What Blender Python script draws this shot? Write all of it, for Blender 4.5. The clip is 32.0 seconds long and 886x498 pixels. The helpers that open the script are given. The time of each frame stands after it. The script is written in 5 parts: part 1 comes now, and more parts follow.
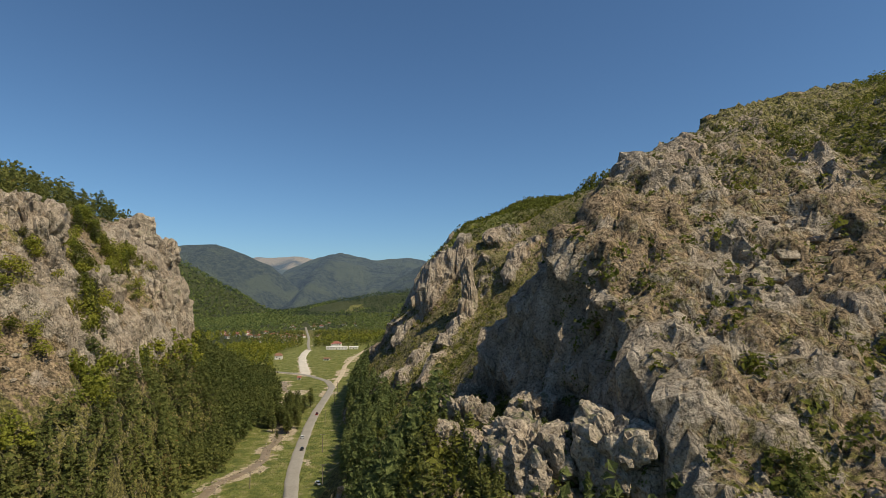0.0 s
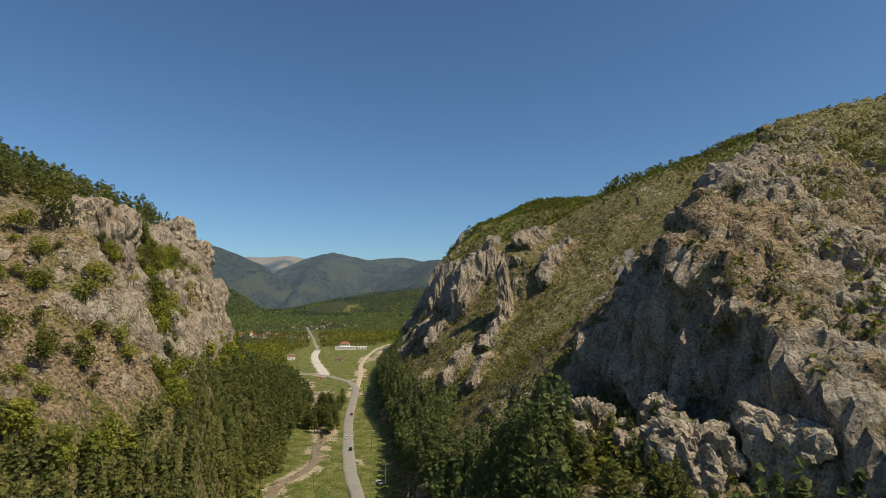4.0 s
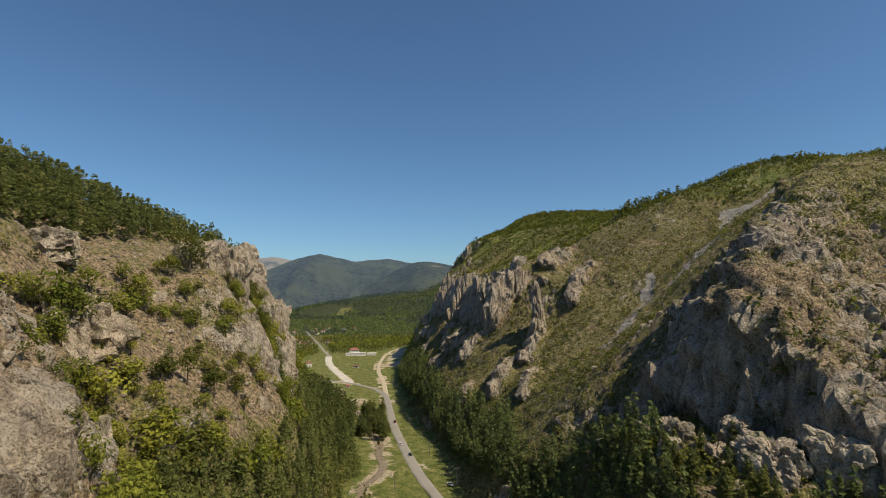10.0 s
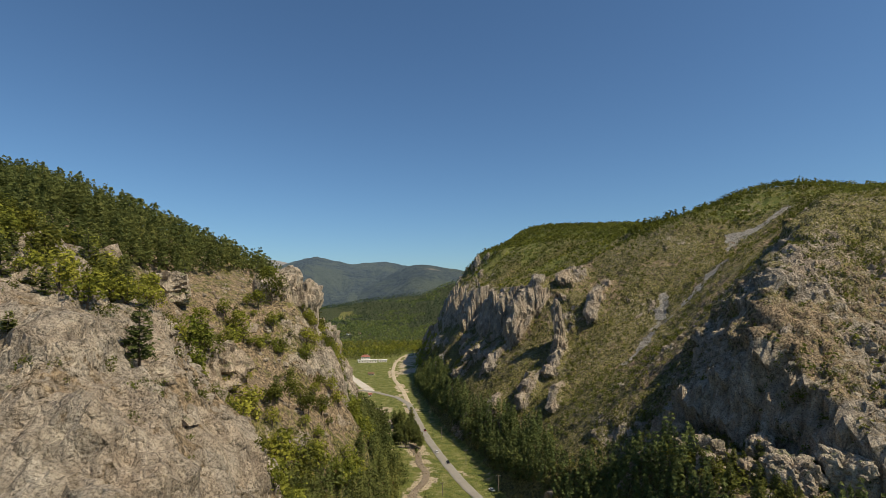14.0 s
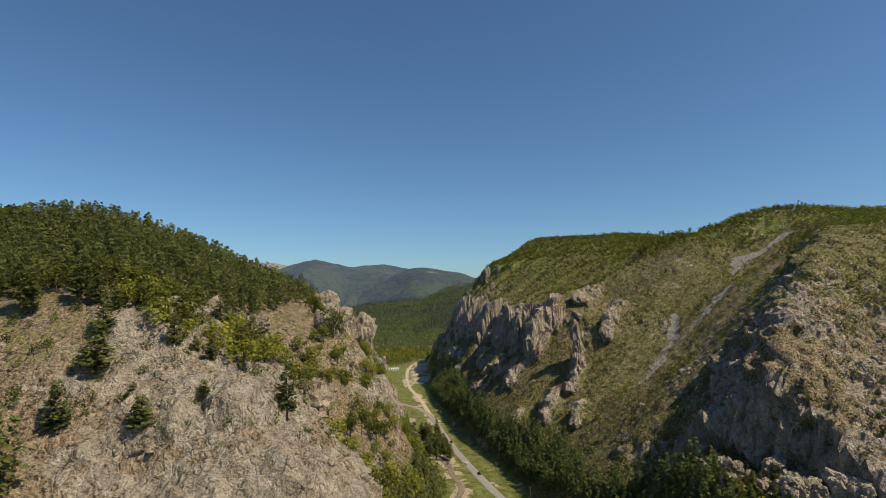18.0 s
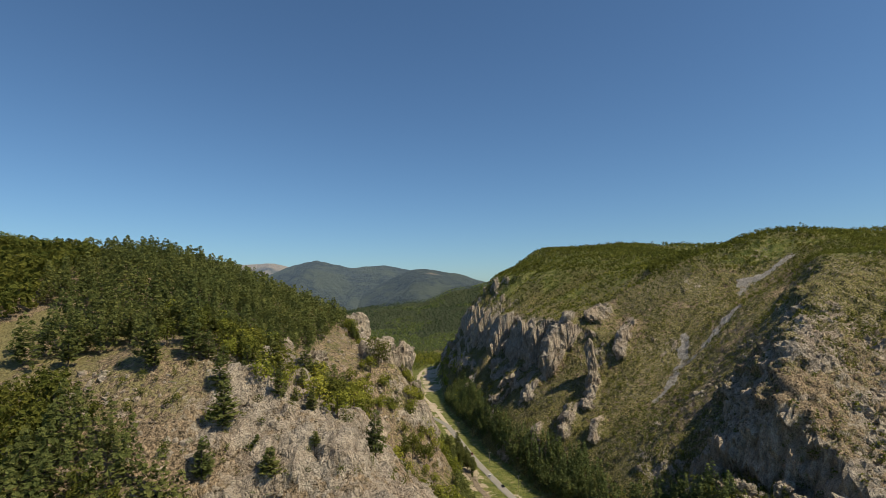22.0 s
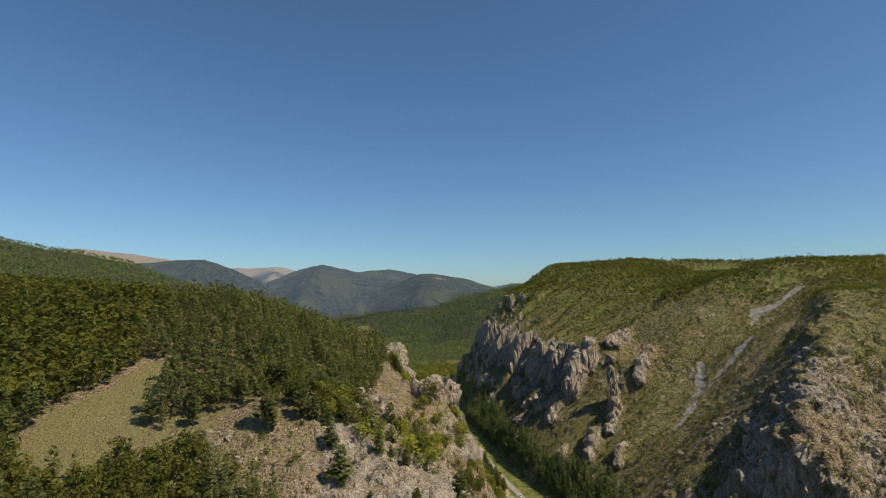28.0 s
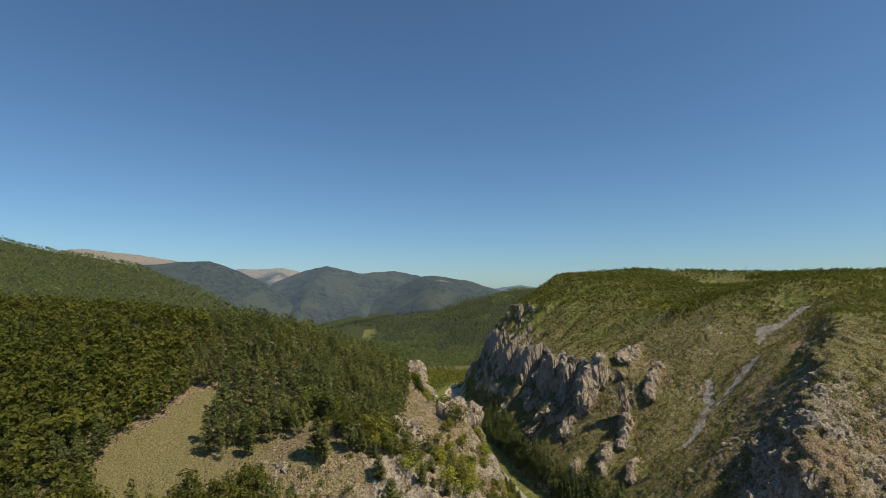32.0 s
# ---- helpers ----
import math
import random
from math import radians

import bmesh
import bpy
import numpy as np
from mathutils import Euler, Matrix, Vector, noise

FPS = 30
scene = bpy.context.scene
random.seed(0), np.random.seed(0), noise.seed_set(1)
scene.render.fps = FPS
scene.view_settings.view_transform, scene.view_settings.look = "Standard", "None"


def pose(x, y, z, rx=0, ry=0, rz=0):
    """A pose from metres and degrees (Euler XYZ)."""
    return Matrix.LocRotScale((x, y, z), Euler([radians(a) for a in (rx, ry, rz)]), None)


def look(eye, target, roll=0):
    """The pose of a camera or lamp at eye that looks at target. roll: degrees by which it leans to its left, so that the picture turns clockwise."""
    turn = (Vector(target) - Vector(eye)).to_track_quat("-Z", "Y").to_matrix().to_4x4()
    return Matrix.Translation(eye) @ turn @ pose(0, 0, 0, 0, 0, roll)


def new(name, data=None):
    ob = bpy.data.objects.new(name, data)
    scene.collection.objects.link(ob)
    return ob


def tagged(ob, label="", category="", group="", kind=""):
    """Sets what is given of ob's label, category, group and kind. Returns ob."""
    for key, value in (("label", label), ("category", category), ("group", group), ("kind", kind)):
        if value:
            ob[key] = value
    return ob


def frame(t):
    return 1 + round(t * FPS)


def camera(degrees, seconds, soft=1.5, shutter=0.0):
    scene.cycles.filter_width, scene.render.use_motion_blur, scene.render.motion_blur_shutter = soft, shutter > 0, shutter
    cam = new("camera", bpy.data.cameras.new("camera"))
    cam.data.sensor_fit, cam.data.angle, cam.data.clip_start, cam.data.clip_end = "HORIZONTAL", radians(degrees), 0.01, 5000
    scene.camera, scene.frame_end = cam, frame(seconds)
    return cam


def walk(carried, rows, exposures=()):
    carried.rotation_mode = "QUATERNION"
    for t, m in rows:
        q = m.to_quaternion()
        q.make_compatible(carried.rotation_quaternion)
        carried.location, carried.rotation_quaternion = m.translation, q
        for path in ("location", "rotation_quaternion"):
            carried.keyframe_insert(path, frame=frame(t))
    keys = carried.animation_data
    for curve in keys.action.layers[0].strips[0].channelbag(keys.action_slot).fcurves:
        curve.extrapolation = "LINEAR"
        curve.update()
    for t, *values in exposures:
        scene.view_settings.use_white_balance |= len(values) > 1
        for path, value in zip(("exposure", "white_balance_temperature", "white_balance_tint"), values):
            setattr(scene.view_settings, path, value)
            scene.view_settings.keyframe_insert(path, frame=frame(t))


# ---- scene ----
cam = camera(79.0, 32.0, soft=0.65)
METRES, EYE, TILT, LEAN, TURN = 300.0, 82.0, 5.0, 0.0, 0.0
ROWS = [
    (0.0, 0.0, 0.0, 0.0, 0.0, 0.0, -0.0),
    (0.5, -0.0131, -0.0001, 0.0003, -0.08, -0.01, 0.02),
    (1.0, -0.0266, -0.0003, 0.0005, -0.21, -0.03, -0.01),
    (1.5, -0.0403, -0.0008, 0.0008, -0.33, -0.04, 0.05),
    (2.0, -0.0539, -0.0016, 0.0011, -0.47, -0.02, 0.02),
    (2.5, -0.067, -0.0034, 0.0015, -0.62, -0.02, -0.03),
    (3.0, -0.0794, -0.0067, 0.0025, -0.78, -0.04, -0.0),
    (3.5, -0.0914, -0.0114, 0.0044, -0.96, -0.06, 0.01),
    (5.5, -0.138, -0.0405, 0.0166, -1.95, -0.09, -0.12),
    (6.0, -0.1494, -0.0494, 0.0207, -2.11, -0.11, -0.16),
    (6.5, -0.1611, -0.0588, 0.0253, -2.29, -0.11, -0.19),
    (7.0, -0.172, -0.0677, 0.0297, -2.43, -0.09, -0.22),
    (7.5, -0.1839, -0.0777, 0.0349, -2.54, -0.08, -0.2),
    (8.0, -0.1959, -0.0881, 0.04, -2.67, -0.05, -0.2),
    (8.5, -0.2075, -0.0988, 0.0453, -2.77, -0.07, -0.19),
    (9.0, -0.2194, -0.1096, 0.0508, -2.91, -0.07, -0.15),
    (9.5, -0.2316, -0.1206, 0.0564, -3.04, -0.08, -0.15),
    (10.0, -0.2437, -0.1316, 0.062, -3.2, -0.12, -0.12),
    (10.5, -0.256, -0.1426, 0.0679, -3.33, -0.12, -0.06),
    (11.0, -0.2683, -0.154, 0.0739, -3.46, -0.09, -0.03),
    (11.5, -0.2807, -0.1656, 0.08, -3.56, -0.06, -0.05),
    (12.0, -0.2933, -0.1775, 0.0865, -3.66, -0.04, -0.08),
    (12.5, -0.3059, -0.1894, 0.093, -3.75, -0.03, -0.1),
    (13.0, -0.3184, -0.2013, 0.0999, -3.84, -0.03, -0.17),
    (13.5, -0.3307, -0.2132, 0.1073, -3.94, -0.04, -0.16),
    (14.0, -0.3429, -0.2253, 0.1149, -4.02, -0.04, -0.15),
    (14.5, -0.3552, -0.2372, 0.1228, -4.12, -0.07, -0.14),
    (16.5, -0.4019, -0.2841, 0.1556, -4.36, -0.03, 0.02),
    (17.0, -0.4126, -0.2954, 0.1642, -4.42, -0.04, -0.01),
    (17.5, -0.4232, -0.3063, 0.1728, -4.47, -0.04, -0.03),
    (18.0, -0.4337, -0.3168, 0.1815, -4.51, -0.04, 0.0),
    (18.5, -0.4439, -0.327, 0.1902, -4.57, -0.05, 0.03),
    (19.0, -0.454, -0.3369, 0.199, -4.6, -0.05, 0.01),
    (19.5, -0.4639, -0.3468, 0.2079, -4.65, -0.06, -0.01),
    (20.0, -0.4738, -0.3567, 0.217, -4.67, -0.08, 0.02),
    (20.5, -0.4838, -0.3663, 0.2261, -4.74, -0.15, -0.01),
    (21.0, -0.4938, -0.3759, 0.2352, -4.79, -0.2, -0.02),
    (21.5, -0.5037, -0.3852, 0.2441, -4.78, -0.21, 0.03),
    (22.0, -0.5133, -0.3941, 0.253, -4.79, -0.21, -0.02),
    (22.5, -0.5221, -0.4031, 0.2618, -4.76, -0.18, -0.01),
    (23.0, -0.5312, -0.4114, 0.2703, -4.76, -0.18, 0.02),
    (23.5, -0.54, -0.4194, 0.2788, -4.77, -0.16, 0.04),
    (24.0, -0.5489, -0.4278, 0.2872, -4.72, -0.16, -0.01),
    (24.5, -0.5574, -0.4362, 0.2962, -4.7, -0.21, -0.06),
    (25.0, -0.5661, -0.4444, 0.3047, -4.71, -0.21, -0.05),
    (25.5, -0.5746, -0.4528, 0.3133, -4.71, -0.2, 0.01),
    (27.5, -0.6063, -0.4851, 0.3462, -4.67, -0.15, -0.05),
    (28.0, -0.6137, -0.4928, 0.3551, -4.61, -0.18, -0.03),
    (28.5, -0.6214, -0.5003, 0.3637, -4.58, -0.2, -0.07),
    (29.0, -0.6286, -0.5079, 0.3725, -4.54, -0.2, -0.12),
    (29.5, -0.6358, -0.5152, 0.381, -4.54, -0.22, -0.12),
    (30.0, -0.6428, -0.5223, 0.3896, -4.53, -0.25, -0.16),
    (30.5, -0.6495, -0.5297, 0.3981, -4.5, -0.26, -0.15),
    (31.0, -0.6565, -0.5369, 0.4066, -4.46, -0.26, -0.19),
    (31.5, -0.6635, -0.5439, 0.415, -4.47, -0.24, -0.21),
    (32.0, -0.67, -0.5513, 0.4236, -4.43, -0.25, -0.24),
]
walk(cam, [(t, pose(0, 0, EYE, TILT, LEAN, TURN) @ pose(METRES * x, METRES * y, METRES * z, 90 + pitch, roll, yaw)) for t, x, y, z, yaw, pitch, roll in ROWS])

# ---- world, sun and sky ----
SUN_AZIMUTH, SUN_HEIGHT = 122.0, 52.0  # degrees clockwise from +y, and above the horizon
world = bpy.data.worlds.new("sky")
scene.world = world
world.use_nodes = True
wn, wl = world.node_tree.nodes, world.node_tree.links
wn.clear()
sky = wn.new("ShaderNodeTexSky")
sky.sky_type, sky.sun_disc = "NISHITA", False
sky.sun_elevation, sky.sun_rotation = radians(SUN_HEIGHT), radians(SUN_AZIMUTH)
sky.altitude, sky.air_density, sky.dust_density, sky.ozone_density = 900, 1.0, 0.9, 5.0
back = wn.new("ShaderNodeBackground")
back.inputs["Strength"].default_value = 0.098
out = wn.new("ShaderNodeOutputWorld")
deep = wn.new("ShaderNodeMix")
deep.data_type, deep.blend_type = "RGBA", "MULTIPLY"
deep.inputs[0].default_value, deep.inputs[7].default_value = 1.0, (0.81, 0.975, 1.02, 1)
wl.new(sky.outputs["Color"], deep.inputs[6])
wl.new(deep.outputs[2], back.inputs["Color"])
wl.new(back.outputs["Background"], out.inputs["Surface"])

sun_data = bpy.data.lights.new("sun", "SUN")
sun_data.energy, sun_data.angle, sun_data.color = 4.9, radians(0.53), (1.0, 0.875, 0.655)
sun = new("sun", sun_data)
toward = Vector((math.sin(radians(SUN_AZIMUTH)) * math.cos(radians(SUN_HEIGHT)), math.cos(radians(SUN_AZIMUTH)) * math.cos(radians(SUN_HEIGHT)), math.sin(radians(SUN_HEIGHT))))
sun.matrix_world = look(toward * 900, (0, 0, 0))
# ---- relief of the gorge: plain functions of x and y ----


def lattice(ix, iy, iz):
    """A repeatable random value from -1 to 1 for each lattice point."""
    n = ix.astype(np.int64) * 374761393 + iy.astype(np.int64) * 668265263 + iz.astype(np.int64) * 1274126177
    n = (n ^ (n >> 13)) & 0xFFFFFFFF
    n = (n * 1103515245 + 12345) & 0xFFFFFFFF
    n = ((n ^ (n >> 15)) * 2246822519) & 0xFFFFFFFF
    return ((n >> 8) & 0xFFFF) / 32767.5 - 1.0


def soft_noise(x, y, z):
    x, y, z = np.broadcast_arrays(np.asarray(x, float), np.asarray(y, float), np.asarray(z, float))
    fx, fy, fz = np.floor(x), np.floor(y), np.floor(z)
    u, v, w = x - fx, y - fy, z - fz
    u, v, w = (k * k * (3 - 2 * k) for k in (u, v, w))
    fx, fy, fz = fx.astype(np.int64), fy.astype(np.int64), fz.astype(np.int64)
    total = 0
    for dx in (0, 1):
        for dy in (0, 1):
            for dz in (0, 1):
                part_w = (u if dx else 1 - u) * (v if dy else 1 - v) * (w if dz else 1 - w)
                total = total + part_w * lattice(fx + dx, fy + dy, fz + dz)
    return total


def fbm(x, y, z=0.0, octaves=4, gain=0.5):
    total, amp, f = 0, 1.0, 1.0
    for k in range(octaves):
        total = total + amp * soft_noise(x * f + 17.3 * k, y * f - 9.1 * k, np.asarray(z) * f + 4.7 * k)
        amp, f = amp * gain, f * 2.03
    return total


def ridged(x, y, z=0.0, octaves=3):
    total, amp, f = 0, 1.0, 1.0
    for k in range(octaves):
        total = total + amp * (1 - 2 * np.abs(soft_noise(x * f + 5.2 * k, y * f + 3.3 * k, np.asarray(z) * f)))
        amp, f = amp * 0.5, f * 2.1
    return total


def ramp(a, b, x):
    k = np.clip((x - a) / (b - a), 0, 1)
    return k * k * (3 - 2 * k)


def soft_min(a, b, k=6.0):
    h = np.clip(0.5 + 0.5 * (b - a) / k, 0, 1)
    return b * (1 - h) + a * h - k * h * (1 - h)


def soft_max(a, b, k=6.0):
    return -soft_min(-a, -b, k)


# Where each height line of a valley side runs: a row is y, then x at the heights named above it.
LEFT_HEIGHTS = (0, 30, 60, 85, 105, 120, 135)
LEFT_LINES = (
    (-60, -40, -70, -105, -135, -170, -230, -290),
    (20, -75, -98, -128, -150, -180, -212, -250),
    (50, -85, -110, -135, -151, -170, -208, -250),
    (76, -92, -114, -136, -150, -166, -202, -240),
    (102, -98, -126, -152, -172, -189, -206, -234),
    (150, -103, -118, -138, -168, -192, -210, -232),
    (190, -106, -117, -126, -136, -156, -196, -230),
    (238, -109, -124, -138, -150, -168, -194, -224),
    (272, -114, -133, -150, -161, -176, -194, -226),
    (300, -116, -132, -148, -160, -174, -190, -222),
    (335, -126, -146, -164, -176, -187, -197, -226),
    (385, -150, -170, -183, -191, -198, -205, -244),
    (425, -160, -186, -206, -219, -229, -250, -290),
    (500, -170, -230, -280, -310, -340, -370, -400),
    (700, -240, -330, -420, -470, -510, -560, -600),
    (1000, -560, -680, -780, -830, -880, -930, -980),
)
RIGHT_HEIGHTS = (0, 25, 58, 76, 118, 140, 175, 195)
RIGHT_LINES = (
    (-60, 20, 60, 108, 132, 200, 240, 330, 420),
    (195, -45, -24, 8, 28, 80, 110, 196, 268),
    (250, -46, -20, 20, 44, 100, 130, 194, 260),
    (320, -55, -34, 10, 34, 92, 132, 188, 250),
    (370, -66, -48, -18, 2, 44, 86, 138, 222),
    (410, -72, -58, -30, -8, 12, 58, 115, 215),
    (450, -78, -60, -32, -8, 10, 70, 124, 220),
    (500, -85, -65, -34, -9, 6, 68, 132, 225),
    (560, -92, -68, -42, -20, 0, 56, 130, 225),
    (640, -92, -66, -46, -28, -12, 8, 62, 155),
    (760, -88, -70, -50, -37, -20, -4, 24, 80),
    (920, -82, -64, -46, -37, -20, -4, 26, 76),
    (1100, 60, 120, 195, 240, 360, 420, 560, 700),
)


def side(x, y, heights, lines, sign):
    rows = np.array(lines, float)
    xs = [np.interp(y, rows[:, 0], rows[:, k + 1]) for k in range(len(heights))]
    z = np.full_like(x, 0.0)
    for k in range(len(heights) - 1):
        z = z + (heights[k + 1] - heights[k]) * np.clip((x - xs[k]) / (xs[k + 1] - xs[k]), 0, 1)
    return z, np.maximum(0, sign * (x - xs[-1])), sign * (x - xs[0])


def spur(x, y):
    """The rocky spur that comes down towards the valley, with its sunny face to the south."""
    south = 71 + 0.06 * (x - 27) + 0.73 * (y - 87)
    upper = 128.5 + 0.34 * ((y - 158) * 0.67 + (x - 67) * 0.74)
    upper = soft_min(upper, 171 + 0.03 * x - 0.45 * np.maximum(0, y - 300), 7)
    along, out = (x - 30) * 0.70 + (y - 122) * 0.72, -(x - 30) * 0.72 + (y - 122) * 0.70
    north = 96 + 0.585 * np.minimum(along, 53) + 0.3 * np.maximum(along - 53, 0) - 1.15 * np.maximum(out, -30)
    west = 82 + 4.6 * (x + 0.28 * (y - 106) - 30)
    ledge = 52 + 0.10 * (x - 5) - 1.6 * np.maximum(0, -x - 4) - 1.2 * np.maximum(0, y - 150) - 0.9 * np.maximum(0, 82 - y)
    z = soft_min(soft_min(south, upper, 8), soft_min(north, west, 6), 5)
    return soft_max(z, soft_min(ledge, 57 + 0 * x, 4), 4)


# Ribs of the eastern cliffs: where each begins and ends along the valley, and how far it stands out.
BUTTRESSES = ((386, 399, 9), (409, 424, 13), (441, 462, 15), (477, 492, 11), (507, 530, 16), (548, 566, 12), (582, 612, 17), (632, 652, 12), (670, 700, 16), (722, 746, 12), (768, 800, 15), (822, 850, 12))
# Fins of rock that run up the eastern slope: foot, head, height and width of the sunny slab.
FINS = ((-25, 305, -4, 334, 8, 14), (0, 314, 20, 343, 7, 10), (-9, 272, 3, 290, 4, 10), (40, 342, 68, 372, 8, 9), (-14, 386, 14, 414, 20, 16), (-42, 324, -30, 346, 5, 10),
        (34, 396, 58, 408, 9, 16))
GULLIES = (((-186, 300), (-166, 262), (-146, 222), (-128, 196)), ((-196, 112), (-160, 98), (-128, 92)))


def carve(x, y, line, wide):
    p = np.array(line, float)
    best = np.full(np.shape(x), 1e9)
    for a, b in zip(p[:-1], p[1:]):
        d = b - a
        k = np.clip(((x - a[0]) * d[0] + (y - a[1]) * d[1]) / (d @ d), 0, 1)
        best = np.minimum(best, np.hypot(x - a[0] - k * d[0], y - a[1] - k * d[1]))
    return np.exp(-(best / wide) ** 2)


# Gentle swells and hollows of the hillsides: middle, lift and reach.
EAST_SWELLS = ((215, 280, -5, 48), (242, 391, 13, 60), (300, 330, -11, 70), (330, 720, -19, 110), (90, 640, 3, 60), (108, 282, -3, 35), (165, 340, -15, 35), (85, 310, -12, 35),
               (70, 460, -4, 40), (45, 275, -6, 30), (-30, 510, -8, 30), (60, 380, -14, 30), (114, 412, -11, 30), (75, 870, 2, 80), (90, 202, 7, 26), (122, 226, 6, 26), (215, 850, -9, 75))
WEST_SWELLS = ((-232, 72, 9, 24), (-157, 201, 8, 10))


def swells(x, y, bumps):
    return sum(k * np.exp(-((x - a) ** 2 + (y - b) ** 2) / (r * r)) for a, b, k, r in bumps)


def left_hill(x, y):
    wob = 6 * (ridged(y / 46.0 + 3, x / 210.0, 2.0, 2) - 0.4) * ramp(60, 100, y) + 3 * fbm(x / 17.0, y / 17.0, 1.0, 2)
    z, past, _ = side(x + wob, y, LEFT_HEIGHTS, LEFT_LINES, -1)
    z = z + past * 0.5
    south = 128 + 0.335 * (y - 92)
    lower = 113 + np.where(x > -200, 0.95, 0.95 + (0.5 - 0.95) * np.clip((-200 - x) / 20, 0, 1)) * (y - 47)
    top = 172 + 0.05 * np.maximum(0, -x - 300) - 0.30 * np.maximum(0, y - 235) * ramp(-430, -300, x) - 0.12 * np.maximum(0, y - 300)
    z = soft_min(z, soft_min(south, lower, 8), 6)
    z = soft_min(z, top, 14) + swells(x, y, WEST_SWELLS)
    return z - (7 * carve(x, y, GULLIES[0], 9) + 6 * carve(x, y, GULLIES[1], 7)) * ramp(30, 55, z)


def fins(x, y):
    bend_x, bend_y = x + 1.4 * fbm(x / 9.0, y / 9.0, 2.0, 2), y + 1.4 * fbm(x / 9.0, y / 9.0, 8.0, 2)
    total = 0
    for ax, ay, bx, by, high, wide in FINS:
        ln = math.hypot(bx - ax, by - ay)
        dx, dy = (bx - ax) / ln, (by - ay) / ln
        u, s = ((bend_x - ax) * dx + (bend_y - ay) * dy) / ln, -(bend_x - ax) * dy + (bend_y - ay) * dx
        shape = np.where(s > 0, ramp(3.5, 0.5, s), np.clip(1 + s / wide, 0, 1))
        total = np.maximum(total, high * shape * ramp(-0.06, 0.10, u) * ramp(1.2, 0.7, u))
    return total


def right_hill(x, y):
    lean = y + 4 * fbm(x / 22.0, y / 60.0, 6.0, 2) - 0.25 * (x + 20)
    ribs = sum(k * ramp(a - 5, a + 2, lean) * ramp(b + 5, b - 2, lean) for a, b, k in BUTTRESSES) - 8 * ramp(375, 410, y)
    rough = 3 * (ridged(y / 21.0, x / 160.0, 3.0, 2) - 0.3) + 5 * fbm(x / 60.0, y / 60.0, 3.0, 2)
    k = ramp(0, 40, x + 100)
    z, past, _ = side(x + rough * k, y, RIGHT_HEIGHTS, RIGHT_LINES, 1)
    band = ramp(48, 62, z + 12 * fbm(x / 40.0, y / 40.0, 7.0, 2)) * ramp(30, 0, z - 118 - 48 * ramp(500, 680, y) + 16 * fbm(x / 34.0, y / 34.0, 9.0, 2))
    ledges = 2.5 * ridged(y / 24.0 + 4, z / 34.0, x / 200.0, 3) * ramp(15, 45, z) * ramp(340, 400, y)
    z, past, _ = side(x + (rough + ribs * band + ledges) * k, y, RIGHT_HEIGHTS, RIGHT_LINES, 1)
    z = z + 30 * (1 - np.exp(-past / 160.0))
    z = z + 28 * ramp(600, 900, y) * ramp(60, 130, x) * (1 - 0.6 * ramp(230, 520, x))
    z = z + swells(x, y, EAST_SWELLS)
    z = z + fins(x, y)
    return soft_max(z, spur(x, y), 7)


def crest(x, y, line, at, near, far):
    """A long hill whose crest runs across the valley at y = at."""
    pts = np.array(line, float)
    z = np.interp(x, pts[:, 0], pts[:, 1])
    d = y - at
    return z - np.where(d < 0, -d * near, d * far)


FOREST_HILL = ((-2600, 470), (-1860, 446), (-1570, 356), (-1320, 328), (-1190, 302), (-1020, 234), (-890, 174), (-780, 118), (-560, -20), (-300, -80))
DARK_SPUR = ((-760, -40), (-620, 15), (-500, 62), (-380, 82), (-230, 94), (-20, 122), (160, 165), (300, 200), (900, 260))


def ground_height(x, y):
    x, y = np.asarray(x, float), np.asarray(y, float)
    z = soft_max(left_hill(x, y) * ramp(1050, 800, y), right_hill(x, y), 5)
    roll = fbm(x / 260.0, y / 260.0, 5.0, 3)
    far = crest(x, y, FOREST_HILL, 1950, 0.36, 0.3)
    far = soft_max(far, crest(x + 60 * fbm(x / 300.0, y / 300.0, 2.0, 2), y, DARK_SPUR, 2300, 0.16, 0.2), 25)
    far = soft_max(far, 0.034 * np.maximum(0, y - 1150) * ramp(-900, -300, x), 25)
    far = far + 22 * roll * ramp(1150, 1700, y) * ramp(10, 80, far)
    z = soft_max(z, far * ramp(900, 1300, y) - 40 * (1 - ramp(900, 1300, y)), 8)
    return np.maximum(z, -1) - 0.6


def ground_slope(x, y, e=2.0):
    gx = (ground_height(x + e, y) - ground_height(x - e, y)) / (2 * e)
    gy = (ground_height(x, y + e) - ground_height(x, y - e)) / (2 * e)
    return gx, gy


